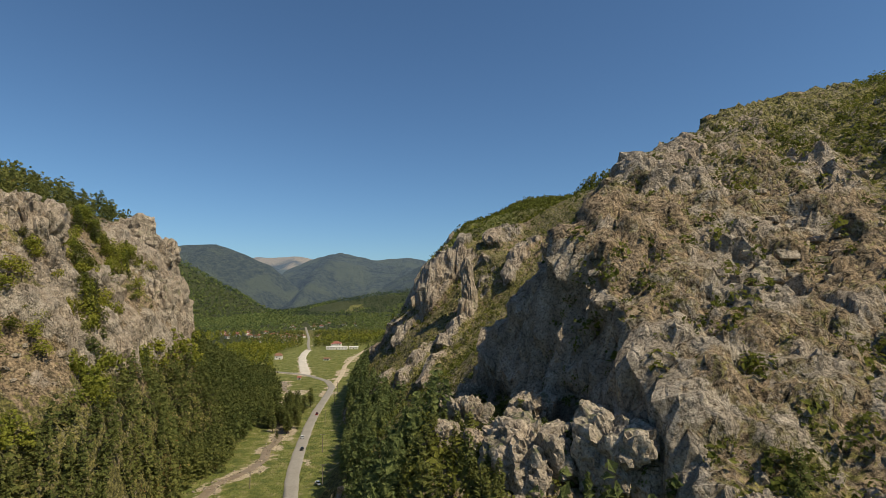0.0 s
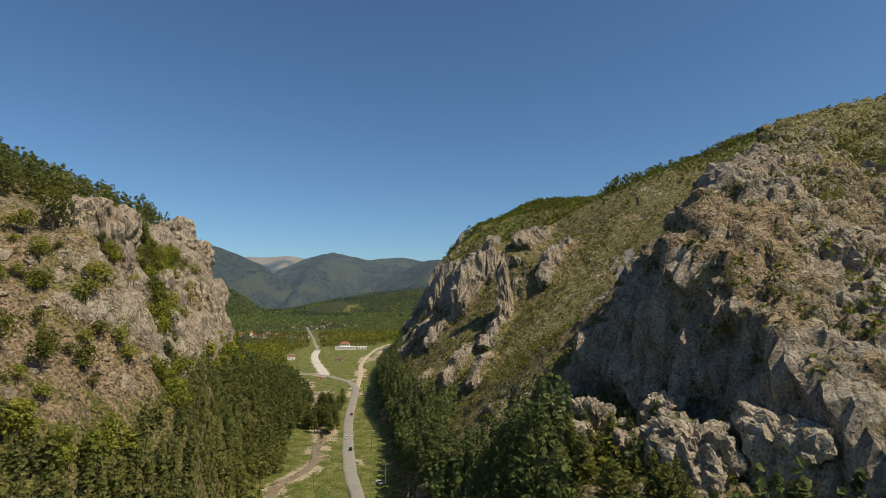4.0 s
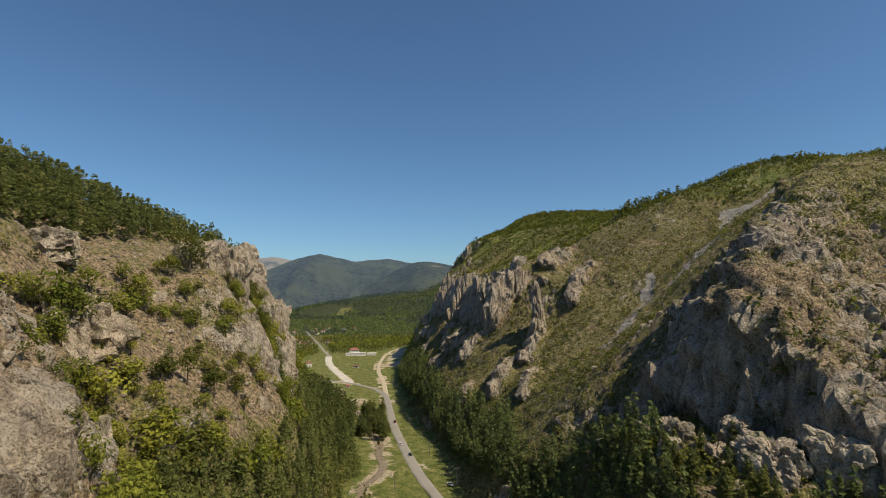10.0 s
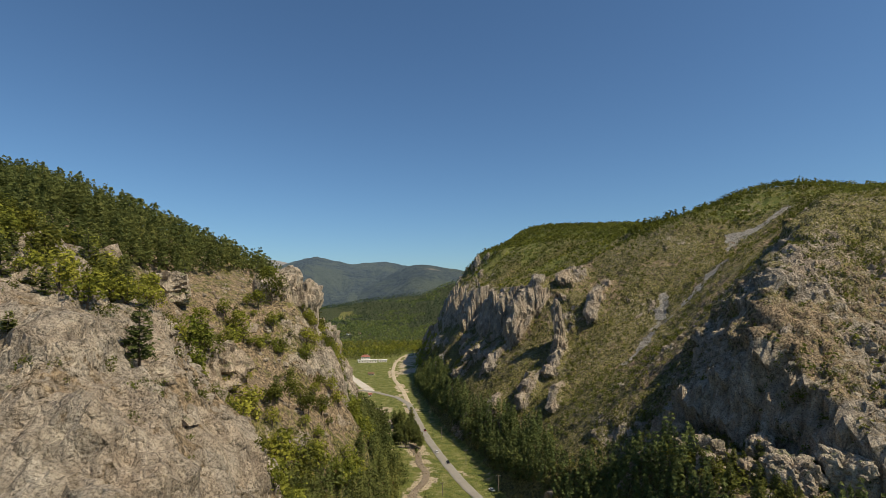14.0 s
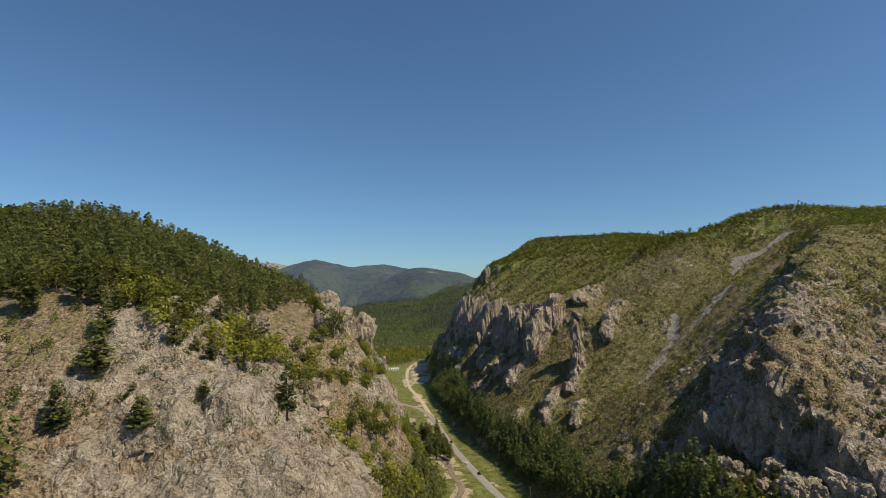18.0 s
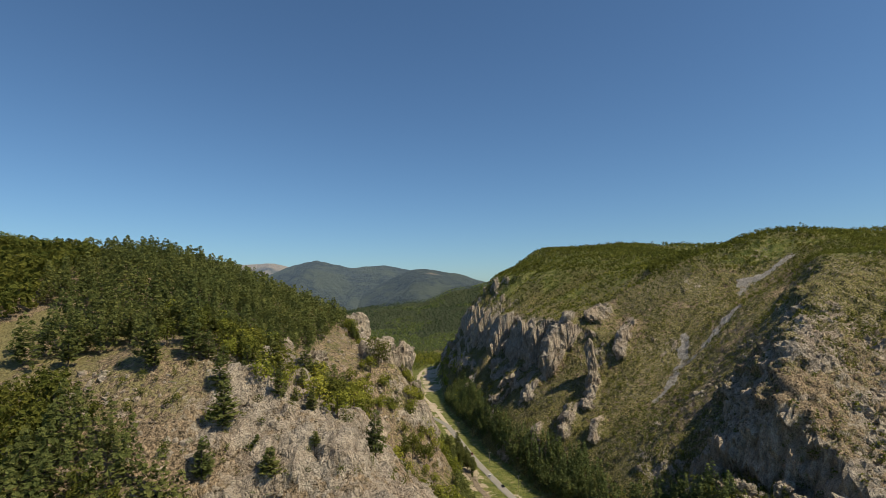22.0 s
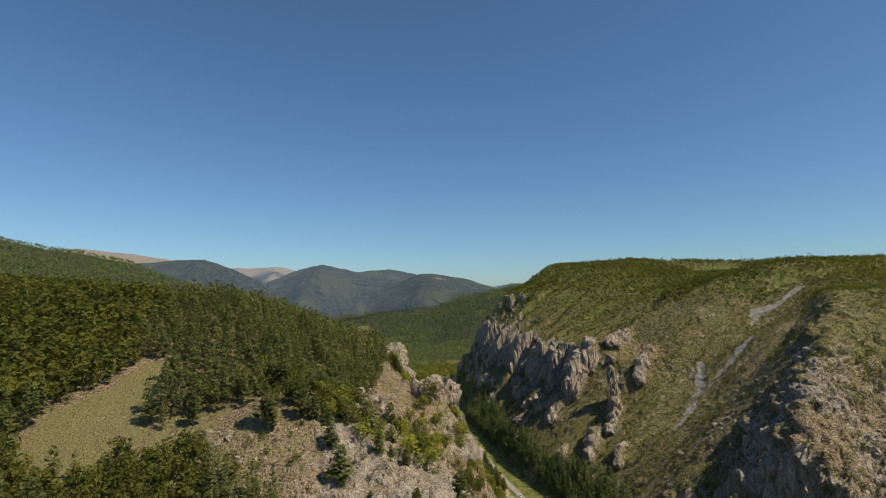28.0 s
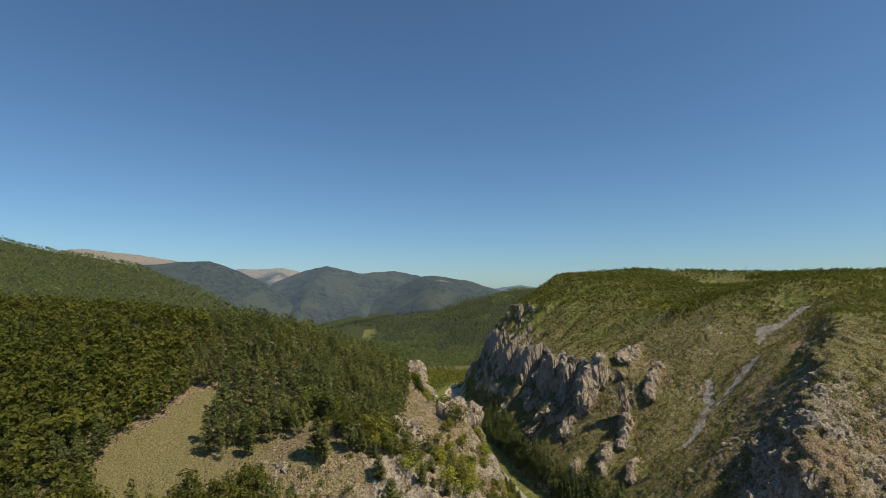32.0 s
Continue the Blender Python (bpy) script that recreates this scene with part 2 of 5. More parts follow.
def cells(x, y, z, size):
    """Broken rock: flat facets of random tilt, with cracks between them. Returns the facet height and the crack, each about 0 to 1."""
    x, y, z = x / size, y / size, z / size
    fx, fy, fz = np.floor(x).astype(np.int64), np.floor(y).astype(np.int64), np.floor(z).astype(np.int64)
    first, second, facet = np.full(x.shape, 9.0), np.full(x.shape, 9.0), np.full(x.shape, 0.0)
    for dx in (-1, 0, 1):
        for dy in (-1, 0, 1):
            for dz in (-1, 0, 1):
                cx, cy, cz = fx + dx, fy + dy, fz + dz
                ox, oy, oz = x - cx - 0.5 - 0.45 * lattice(cx, cy, cz), y - cy - 0.5 - 0.45 * lattice(cy + 31, cz, cx), z - cz - 0.5 - 0.45 * lattice(cz + 57, cx, cy)
                d = np.sqrt(ox * ox + oy * oy + oz * oz)
                tilt = 0.5 + 0.3 * lattice(cx + 7, cy + 3, cz) + 0.7 * (ox * lattice(cx, cy, cz + 91) + oy * lattice(cx + 13, cy, cz + 5) + oz * lattice(cx, cy + 77, cz))
                near = d < first
                second = np.where(near, first, np.minimum(second, d))
                facet = np.where(near, tilt, facet)
                first = np.minimum(first, d)
    return facet, np.clip((second - first) * 4, 0, 1)

# ---- materials ----
def material(name):
    m = bpy.data.materials.new(name)
    m.use_nodes = True
    n, l = m.node_tree.nodes, m.node_tree.links
    b = n["Principled BSDF"]
    b.inputs["Specular IOR Level"].default_value = 0.25
    return m, n, l, b


def wire(l, a, b):
    l.new(a, b)
    return b


def noise_at(n, l, scale, detail=4.0, rough=0.55, vector=None):
    t = n.new("ShaderNodeTexNoise")
    t.inputs["Scale"].default_value, t.inputs["Detail"].default_value, t.inputs["Roughness"].default_value = scale, detail, rough
    if vector is not None:
        l.new(vector, t.inputs["Vector"])
    return t.outputs["Fac"]


def position(n, l, stretch=None):
    p = n.new("ShaderNodeNewGeometry").outputs["Position"]
    if stretch is None:
        return p
    mp = n.new("ShaderNodeMapping")
    mp.inputs["Scale"].default_value = stretch
    l.new(p, mp.inputs["Vector"])
    return mp.outputs["Vector"]


def steps(n, l, fac, *stops):
    """A colour ramp: stops are (place, colour)."""
    r = n.new("ShaderNodeValToRGB")
    e = r.color_ramp.elements
    while len(e) < len(stops):
        e.new(0.5)
    for k, (at, c) in enumerate(stops):
        e[k].position, e[k].color = at, (*c, 1) if len(c) == 3 else c
    l.new(fac, r.inputs["Fac"])
    return r.outputs["Color"]


def blend(n, l, fac, a, b, kind="MIX"):
    x = n.new("ShaderNodeMix")
    x.data_type, x.blend_type = "RGBA", kind
    for k, v in ((0, fac), (6, a), (7, b)):
        if hasattr(v, "links"):
            l.new(v, x.inputs[k])
        elif k == 0:
            x.inputs[k].default_value = v
        else:
            x.inputs[k].default_value = (*v, 1)
    return x.outputs[2]


def sums(n, l, op, a, b):
    x = n.new("ShaderNodeMath")
    x.operation = op
    for k, v in enumerate((a, b)):
        if hasattr(v, "links"):
            l.new(v, x.inputs[k])
        else:
            x.inputs[k].default_value = v
    return x.outputs[0]


def attribute(n, name):
    a = n.new("ShaderNodeAttribute")
    a.attribute_name = name
    return a.outputs["Fac"]


def bump(n, l, b, height, strength, distance):
    k = n.new("ShaderNodeBump")
    k.inputs["Strength"].default_value, k.inputs["Distance"].default_value = strength, distance
    l.new(height, k.inputs["Height"])
    l.new(k.outputs["Normal"], b.inputs["Normal"])


def rock_colour(n, l):
    """Limestone: weathered blocks of uneven tone with dark joints, streaks down the face and fine grain."""
    p = position(n, l)
    tall = position(n, l, (1.0, 1.0, 0.30))
    warp = n.new("ShaderNodeTexNoise")
    warp.inputs["Scale"].default_value, warp.inputs["Detail"].default_value = 0.35, 3
    l.new(p, warp.inputs["Vector"])
    bent = n.new("ShaderNodeVectorMath")
    bent.operation = "MULTIPLY_ADD"
    l.new(warp.outputs["Color"], bent.inputs[0])
    bent.inputs[1].default_value = (3.2, 3.2, 3.2)
    l.new(position(n, l, (1.0, 1.0, 0.62)), bent.inputs[2])
    joints = []
    for scale, feature in ((0.13, "DISTANCE_TO_EDGE"), (0.42, "DISTANCE_TO_EDGE"), (0.30, "F1")):
        v = n.new("ShaderNodeTexVoronoi")
        v.feature = feature
        v.inputs["Scale"].default_value = scale
        l.new(bent.outputs[0], v.inputs["Vector"])
        joints.append(v.outputs["Color" if feature == "F1" else "Distance"])
    big = noise_at(n, l, 0.045, 5, 0.6, p)
    streak = noise_at(n, l, 0.42, 6, 0.66, tall)
    grain = noise_at(n, l, 2.1, 6, 0.7, p)
    c = steps(n, l, streak, (0.31, (0.155, 0.132, 0.106)), (0.44, (0.385, 0.328, 0.256)), (0.62, (0.60, 0.525, 0.425)))
    warm = steps(n, l, big, (0.42, (0.47, 0.412, 0.331)), (0.64, (0.45, 0.335, 0.230)))
    c = blend(n, l, 0.42, c, warm)
    tone = n.new("ShaderNodeSeparateColor")
    l.new(joints[2], tone.inputs[0])
    c = blend(n, l, 0.55, c, steps(n, l, tone.outputs[0], (0.0, (0.62, 0.61, 0.60)), (1.0, (1.12, 1.10, 1.06))), "MULTIPLY")
    for d, w, k in ((joints[0], 0.05, 0.34), (joints[1], 0.06, 0.18)):
        c = blend(n, l, k, c, steps(n, l, d, (0.0, (0.22, 0.20, 0.18)), (w, (1, 1, 1))), "MULTIPLY")
    c = blend(n, l, 0.85, c, steps(n, l, grain, (0.36, (0.26, 0.25, 0.23)), (0.52, (1, 1, 1))), "MULTIPLY")
    height = sums(n, l, "ADD", sums(n, l, "MINIMUM", joints[0], 0.25), sums(n, l, "MINIMUM", joints[1], 0.2))
    height = sums(n, l, "ADD", sums(n, l, "MULTIPLY", height, 2.2), sums(n, l, "MULTIPLY", tone.outputs[1], 0.5))
    return c, sums(n, l, "ADD", height, streak), grain


def make_ground():
    m, n, l, b = material("hillside")
    p = position(n, l)
    rock, streak, grain = rock_colour(n, l)
    mid = noise_at(n, l, 0.16, 6, 0.65, p)
    fine = noise_at(n, l, 1.1, 5, 0.7, p)
    tuft = noise_at(n, l, 0.42, 3, 0.5, p)
    dry = steps(n, l, fine, (0.34, (0.108, 0.078, 0.047)), (0.50, (0.255, 0.189, 0.119)), (0.68, (0.385, 0.305, 0.205)))
    green = steps(n, l, fine, (0.34, (0.040, 0.042, 0.013)), (0.50, (0.138, 0.129, 0.039)), (0.68, (0.262, 0.230, 0.084)))
    meadow = steps(n, l, mid, (0.36, (0.105, 0.130, 0.028)), (0.52, (0.185, 0.200, 0.048)), (0.70, (0.33, 0.28, 0.13)))
    gravel = steps(n, l, fine, (0.3, (0.215, 0.20, 0.18)), (0.7, (0.40, 0.375, 0.34)))
    sand = steps(n, l, fine, (0.3, (0.42, 0.33, 0.22)), (0.7, (0.62, 0.52, 0.38)))

    def edge(name, wide=0.9):
        v = sums(n, l, "ADD", attribute(n, name), sums(n, l, "MULTIPLY", sums(n, l, "SUBTRACT", fine, 0.5), wide))
        v = sums(n, l, "ADD", v, sums(n, l, "MULTIPLY", sums(n, l, "SUBTRACT", mid, 0.5), wide))
        v = sums(n, l, "ADD", v, sums(n, l, "MULTIPLY", sums(n, l, "SUBTRACT", tuft, 0.5), wide * 1.3))
        r = n.new("ShaderNodeMapRange")
        r.inputs["From Min"].default_value, r.inputs["From Max"].default_value = 0.36, 0.60
        l.new(v, r.inputs["Value"])
        return r.outputs["Result"]
    wood = steps(n, l, fine, (0.35, (0.026, 0.034, 0.014)), (0.65, (0.080, 0.092, 0.036)))
    straw = steps(n, l, fine, (0.30, (0.150, 0.130, 0.050)), (0.50, (0.225, 0.195, 0.082)), (0.7, (0.29, 0.25, 0.120)))
    c = blend(n, l, edge("green", 1.5), dry, green)
    clod = noise_at(n, l, 0.55, 6, 0.78, p)
    c = blend(n, l, 0.9, c, steps(n, l, clod, (0.38, (0.24, 0.27, 0.24)), (0.49, (1.0, 1.0, 1.0)), (0.62, (1.45, 1.40, 1.32))), "MULTIPLY")
    stones = steps(n, l, noise_at(n, l, 0.9, 5, 0.75, position(n, l, (1.0, 1.0, 0.7))), (0.53, (0, 0, 0)), (0.58, (1, 1, 1)))
    c = blend(n, l, sums(n, l, "MULTIPLY", stones, attribute(n, "stony")), c, rock)
    c = blend(n, l, edge("meadow", 0.5), c, meadow)
    c = blend(n, l, edge("straw", 1.0), c, straw)
    c = blend(n, l, edge("wood", 0.6), c, wood)
    c = blend(n, l, edge("rock", 1.2), c, rock)
    c = blend(n, l, edge("scree", 0.8), c, gravel)
    c = blend(n, l, edge("sand", 0.8), c, sand)
    wire(l, c, b.inputs["Base Color"])
    b.inputs["Roughness"].default_value = 0.92
    h = sums(n, l, "ADD", sums(n, l, "MULTIPLY", grain, 0.5), streak)
    bump(n, l, b, sums(n, l, "ADD", h, sums(n, l, "ADD", fine, tuft)), 0.9, 1.2)
    return m


def make_rock():
    m, n, l, b = material("limestone")
    c, streak, grain = rock_colour(n, l)
    info = n.new("ShaderNodeObjectInfo").outputs["Random"]
    c = blend(n, l, 0.35, c, steps(n, l, info, (0.0, (0.62, 0.60, 0.58)), (1.0, (1.0, 0.97, 0.92))), "MULTIPLY")
    moss = noise_at(n, l, 0.30, 5, 0.6, position(n, l))
    up = n.new("ShaderNodeSeparateXYZ")
    l.new(n.new("ShaderNodeNewGeometry").outputs["Normal"], up.inputs[0])
    grow = sums(n, l, "MULTIPLY", steps(n, l, moss, (0.52, (0, 0, 0)), (0.62, (1, 1, 1))), sums(n, l, "MAXIMUM", up.outputs[2], 0.0))
    c = blend(n, l, grow, c, (0.085, 0.095, 0.035))
    wire(l, c, b.inputs["Base Color"])
    b.inputs["Roughness"].default_value = 0.9
    bump(n, l, b, sums(n, l, "ADD", streak, sums(n, l, "MULTIPLY", grain, 0.6)), 0.9, 0.7)
    return m


def make_leaf(name, dark, light, dead=None, fine=1.9, gap=0.42):
    m, n, l, b = material(name)
    g = n.new("ShaderNodeNewGeometry")
    v = sums(n, l, "ADD", sums(n, l, "MULTIPLY", g.outputs["Random Per Island"], 0.45), sums(n, l, "MULTIPLY", attribute(n, "tint"), 0.55))
    info = n.new("ShaderNodeObjectInfo").outputs["Random"]
    v = sums(n, l, "ADD", sums(n, l, "MULTIPLY", v, 0.75), sums(n, l, "MULTIPLY", info, 0.25))
    stops = [(0.12, dark), (0.88, light)]
    if dead:
        stops.append((0.985, dead))
    c = steps(n, l, v, *stops)
    patch = steps(n, l, noise_at(n, l, 0.03, 3, 0.5, g.outputs["Position"]), (0.35, (0.78, 0.84, 0.80)), (0.65, (1.12, 1.06, 0.92)))
    c = blend(n, l, 0.8, c, patch, "MULTIPLY")
    clump = noise_at(n, l, fine, 4, 0.7, g.outputs["Position"])
    c = blend(n, l, 0.8, c, steps(n, l, clump, (0.40, (0.48, 0.52, 0.48)), (0.62, (1.40, 1.36, 1.28))), "MULTIPLY")
    wire(l, c, b.inputs["Base Color"])
    b.inputs["Roughness"].default_value, b.inputs["Specular IOR Level"].default_value = 0.95, 0.04
    bump(n, l, b, clump, 0.35, 0.5)
    through_leaf = n.new("ShaderNodeBsdfTranslucent")
    l.new(c, through_leaf.inputs["Color"])
    mix = n.new("ShaderNodeMixShader")
    mix.inputs[0].default_value = 0.45
    l.new(b.outputs[0], mix.inputs[1])
    l.new(through_leaf.outputs[0], mix.inputs[2])
    gaps = n.new("ShaderNodeMixShader")
    l.new(sums(n, l, "GREATER_THAN", clump, gap), gaps.inputs[0])
    l.new(n.new("ShaderNodeBsdfTransparent").outputs[0], gaps.inputs[1])
    l.new(mix.outputs[0], gaps.inputs[2])
    l.new(gaps.outputs[0], n["Material Output"].inputs["Surface"])
    return m


def make_plain(name, low, high, scale, rough=0.8, relief=0.0, metal=0.0):
    m, n, l, b = material(name)
    p = n.new("ShaderNodeTexCoord").outputs["Object"]
    f = noise_at(n, l, scale, 5, 0.65, p)
    g = noise_at(n, l, scale * 0.11, 4, 0.6, p)
    c = steps(n, l, sums(n, l, "ADD", sums(n, l, "MULTIPLY", f, 0.6), sums(n, l, "MULTIPLY", g, 0.4)), (0.34, low), (0.66, high))
    wire(l, c, b.inputs["Base Color"])
    b.inputs["Roughness"].default_value, b.inputs["Metallic"].default_value = rough, metal
    if relief:
        bump(n, l, b, f, 0.7, relief)
    return m


def make_distance():
    """Wooded mountains kilometres off; the haze in front of them is put on as blue emission."""
    m, n, l, b = material("distant_woods")
    p = position(n, l)
    big, fine = noise_at(n, l, 0.004, 6, 0.6, p), noise_at(n, l, 0.035, 5, 0.7, p)
    c = steps(n, l, fine, (0.32, (0.008, 0.013, 0.009)), (0.68, (0.066, 0.074, 0.042)))
    c = blend(n, l, steps(n, l, big, (0.52, (0, 0, 0)), (0.60, (1, 1, 1))), c, (0.060, 0.068, 0.034))
    bald = attribute(n, "bare")
    c = blend(n, l, bald, c, (0.27, 0.21, 0.125))
    wire(l, c, b.inputs["Base Color"])
    b.inputs["Roughness"].default_value = 0.95
    # painted haze: a faint blue glow of the surface, stronger with distance
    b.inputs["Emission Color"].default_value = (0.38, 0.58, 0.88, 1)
    wire(l, sums(n, l, "MULTIPLY", attribute(n, "haze_glow"), 0.105), b.inputs["Emission Strength"])
    bump(n, l, b, fine, 1.0, 34.0)
    return m


GROUND, ROCK, DISTANCE = make_ground(), make_rock(), make_distance()
PINE = make_leaf("pine_needles", (0.078, 0.100, 0.037), (0.228, 0.240, 0.084), (0.28, 0.15, 0.08), 2.4)
LEAF = make_leaf("broad_leaves", (0.125, 0.155, 0.030), (0.40, 0.395, 0.078))
BEECH = make_leaf("beech_leaves", (0.066, 0.084, 0.021), (0.210, 0.208, 0.048))
SPRUCE = make_leaf("spruce_needles", (0.084, 0.114, 0.049), (0.212, 0.246, 0.098), (0.22, 0.19, 0.08), 2.6)
# far woods carry haze in their colour: bluer needles and leaves, less contrast
HAZED_PINE = make_leaf("hazed_needles", (0.062, 0.092, 0.058), (0.128, 0.164, 0.090), fine=0.5)
HAZED_LEAF = make_leaf("hazed_leaves", (0.112, 0.158, 0.062), (0.260, 0.300, 0.112), fine=0.5)
SCRUB = make_leaf("scrub_leaves", (0.046, 0.064, 0.017), (0.235, 0.240, 0.060), fine=2.2)
BARK = make_plain("bark", (0.055, 0.042, 0.032), (0.15, 0.115, 0.085), 6.0, 0.9, 0.03)
ASPHALT = make_plain("worn_asphalt", (0.22, 0.20, 0.172), (0.33, 0.305, 0.265), 1.2, 0.85, 0.01)
GRAVEL = make_plain("pale_gravel", (0.42, 0.38, 0.32), (0.66, 0.61, 0.53), 0.9, 0.9, 0.03)
SAND = make_plain("sandy_track", (0.36, 0.29, 0.20), (0.56, 0.47, 0.35), 0.7, 0.9, 0.03)
STREAM = make_plain("stream_bed", (0.13, 0.095, 0.06), (0.30, 0.235, 0.16), 1.6, 0.45, 0.08)
PLASTER = make_plain("white_plaster", (0.66, 0.64, 0.60), (0.80, 0.78, 0.74), 1.0, 0.8)
TILE_RED = make_plain("red_roof_tiles", (0.24, 0.085, 0.062), (0.36, 0.155, 0.115), 2.5, 0.75, 0.03)
TILE_BROWN = make_plain("brown_roof_tiles", (0.17, 0.085, 0.055), (0.30, 0.17, 0.115), 2.5, 0.8, 0.03)
DARK = make_plain("dark_opening", (0.02, 0.02, 0.022), (0.05, 0.05, 0.055), 2.0, 0.3)
TIMBER = make_plain("weathered_timber", (0.14, 0.115, 0.09), (0.26, 0.22, 0.18), 4.0, 0.85, 0.01)
GLASS_DARK = make_plain("car_window", (0.012, 0.014, 0.016), (0.025, 0.028, 0.03), 1.0, 0.08)
RUBBER = make_plain("tyre_rubber", (0.015, 0.015, 0.015), (0.03, 0.03, 0.03), 8.0, 0.85)
STEEL = make_plain("grey_steel", (0.30, 0.30, 0.31), (0.45, 0.45, 0.46), 4.0, 0.4, 0.0, 0.9)


# ---- mesh helpers ----
def mesh_of(name, verts, faces, mat, smooth=False, **values):
    """A mesh from arrays: faces all triangles or all quads; values are one number a vertex, by name."""
    verts, faces = np.asarray(verts, np.float32), np.asarray(faces, np.int32)
    me = bpy.data.meshes.new(name)
    k = faces.shape[1]
    me.vertices.add(len(verts))
    me.vertices.foreach_set("co", verts.ravel())
    me.loops.add(faces.size)
    me.loops.foreach_set("vertex_index", faces.ravel())
    me.polygons.add(len(faces))
    me.polygons.foreach_set("loop_start", np.arange(0, faces.size, k, dtype=np.int32))
    me.polygons.foreach_set("use_smooth", np.broadcast_to(np.asarray(smooth, bool), (len(faces),)).copy())
    for key, v in values.items():
        me.attributes.new(key, "FLOAT", "POINT").data.foreach_set("value", np.asarray(v, np.float32))
    me.update(calc_edges=True)
    me.materials.append(mat)
    return me


def part(name, bm, mat, parent, label=""):
    """Links a bmesh, or a ready mesh, as one mesh object under a thing or a part."""
    if isinstance(bm, bmesh.types.BMesh):
        me = bpy.data.meshes.new(name)
        bm.to_mesh(me)
        bm.free()
        me.materials.append(mat)
    else:
        me = bm
    ob = new(name, me)
    ob.parent = parent
    return tagged(ob, label) if label else ob


def box(sx, sy, sz, at=(0, 0, 0), bevel=0.0):
    bm = bmesh.new()
    bmesh.ops.create_cube(bm, size=1, matrix=Matrix.Translation(at) @ Matrix.Diagonal((sx, sy, sz, 1)))
    if bevel:
        bmesh.ops.bevel(bm, geom=bm.edges[:], offset=bevel, segments=2, affect="EDGES")
    return bm


def ground_z(x, y):
    return float(ground_height(np.array([x], float), np.array([y], float))[0])


def bend(points, step):
    """A smooth line through plan points, as an array of x, y."""
    p = np.array(points, float)
    d = np.concatenate([[0], np.cumsum(np.hypot(*np.diff(p, axis=0).T))])
    s = np.arange(0, d[-1], step)
    xy = np.stack([np.interp(s, d, p[:, 0]), np.interp(s, d, p[:, 1])], -1)
    w = max(3, int(14 / step)) | 1
    pad = np.concatenate([2 * xy[0] - xy[1:w // 2 + 1][::-1], xy, 2 * xy[-1] - xy[-w // 2:-1][::-1]])
    return np.stack([np.convolve(pad[:, k], np.ones(w) / w, "valid")[:len(xy)] for k in (0, 1)], -1)


# ---- plan of the valley floor ----
ROAD = ((-20, 40), (-36, 120), (-50, 180), (-62, 226), (-69, 255), (-76, 293), (-84, 344), (-89, 386), (-95, 450), (-99, 489), (-110, 523), (-131, 552), (-146, 568), (-185, 590), (-230, 640), (-300, 700))
GRAVEL_ROAD = ((-142, 566), (-152, 600), (-170, 662), (-190, 735), (-200, 787), (-206, 834))
VILLAGE_LANE = ((-205, 828), (-208, 846), (-228, 920), (-262, 1060), (-300, 1200), (-340, 1340))
TRACK = ((-99, 492), (-105, 566), (-116, 647), (-121, 735), (-119, 831), (-110, 914), (-96, 960), (-70, 1010))
BROOK = ((-104, 190), (-97, 225), (-99, 240), (-91, 258), (-89, 276), (-94, 294), (-93, 312), (-101, 340), (-110, 372), (-108, 400), (-124, 430), (-122, 452), (-140, 480), (-150, 520))


def line_gap(x, y, line):
    """Distance from each point to a plan line."""
    p = np.array(line, float)
    best = np.full(np.shape(x), 1e9)
    for a, b in zip(p[:-1], p[1:]):
        d = b - a
        k = np.clip(((x - a[0]) * d[0] + (y - a[1]) * d[1]) / (d @ d), 0, 1)
        best = np.minimum(best, np.hypot(x - a[0] - k * d[0], y - a[1] - k * d[1]))
    return best


def floor_gap(x, y):
    return np.minimum(np.minimum(line_gap(x, y, ROAD), line_gap(x, y, GRAVEL_ROAD)), np.minimum(line_gap(x, y, TRACK), line_gap(x, y, VILLAGE_LANE)))


SCREES = (((38, 271), (50, 276), (60, 287), (78, 304), (91, 322)), ((150, 332), (159, 340), (168, 337), (180, 333), (202, 335)), ((70, 290), (92, 297), (112, 303), (128, 306)))
FAR_FIELD = (-405, 1960)
LAWN_SLOPE = ((-306, 66), (-311, 76), (-311, 94), (-303, 124))


def on_spur(x, y, z):
    """Where the rocky spur stands out of the eastern hill."""
    return ramp(-5, -1.5, spur(x, y) - z) * ramp(-12, 4, x) * ramp(330, 260, y)


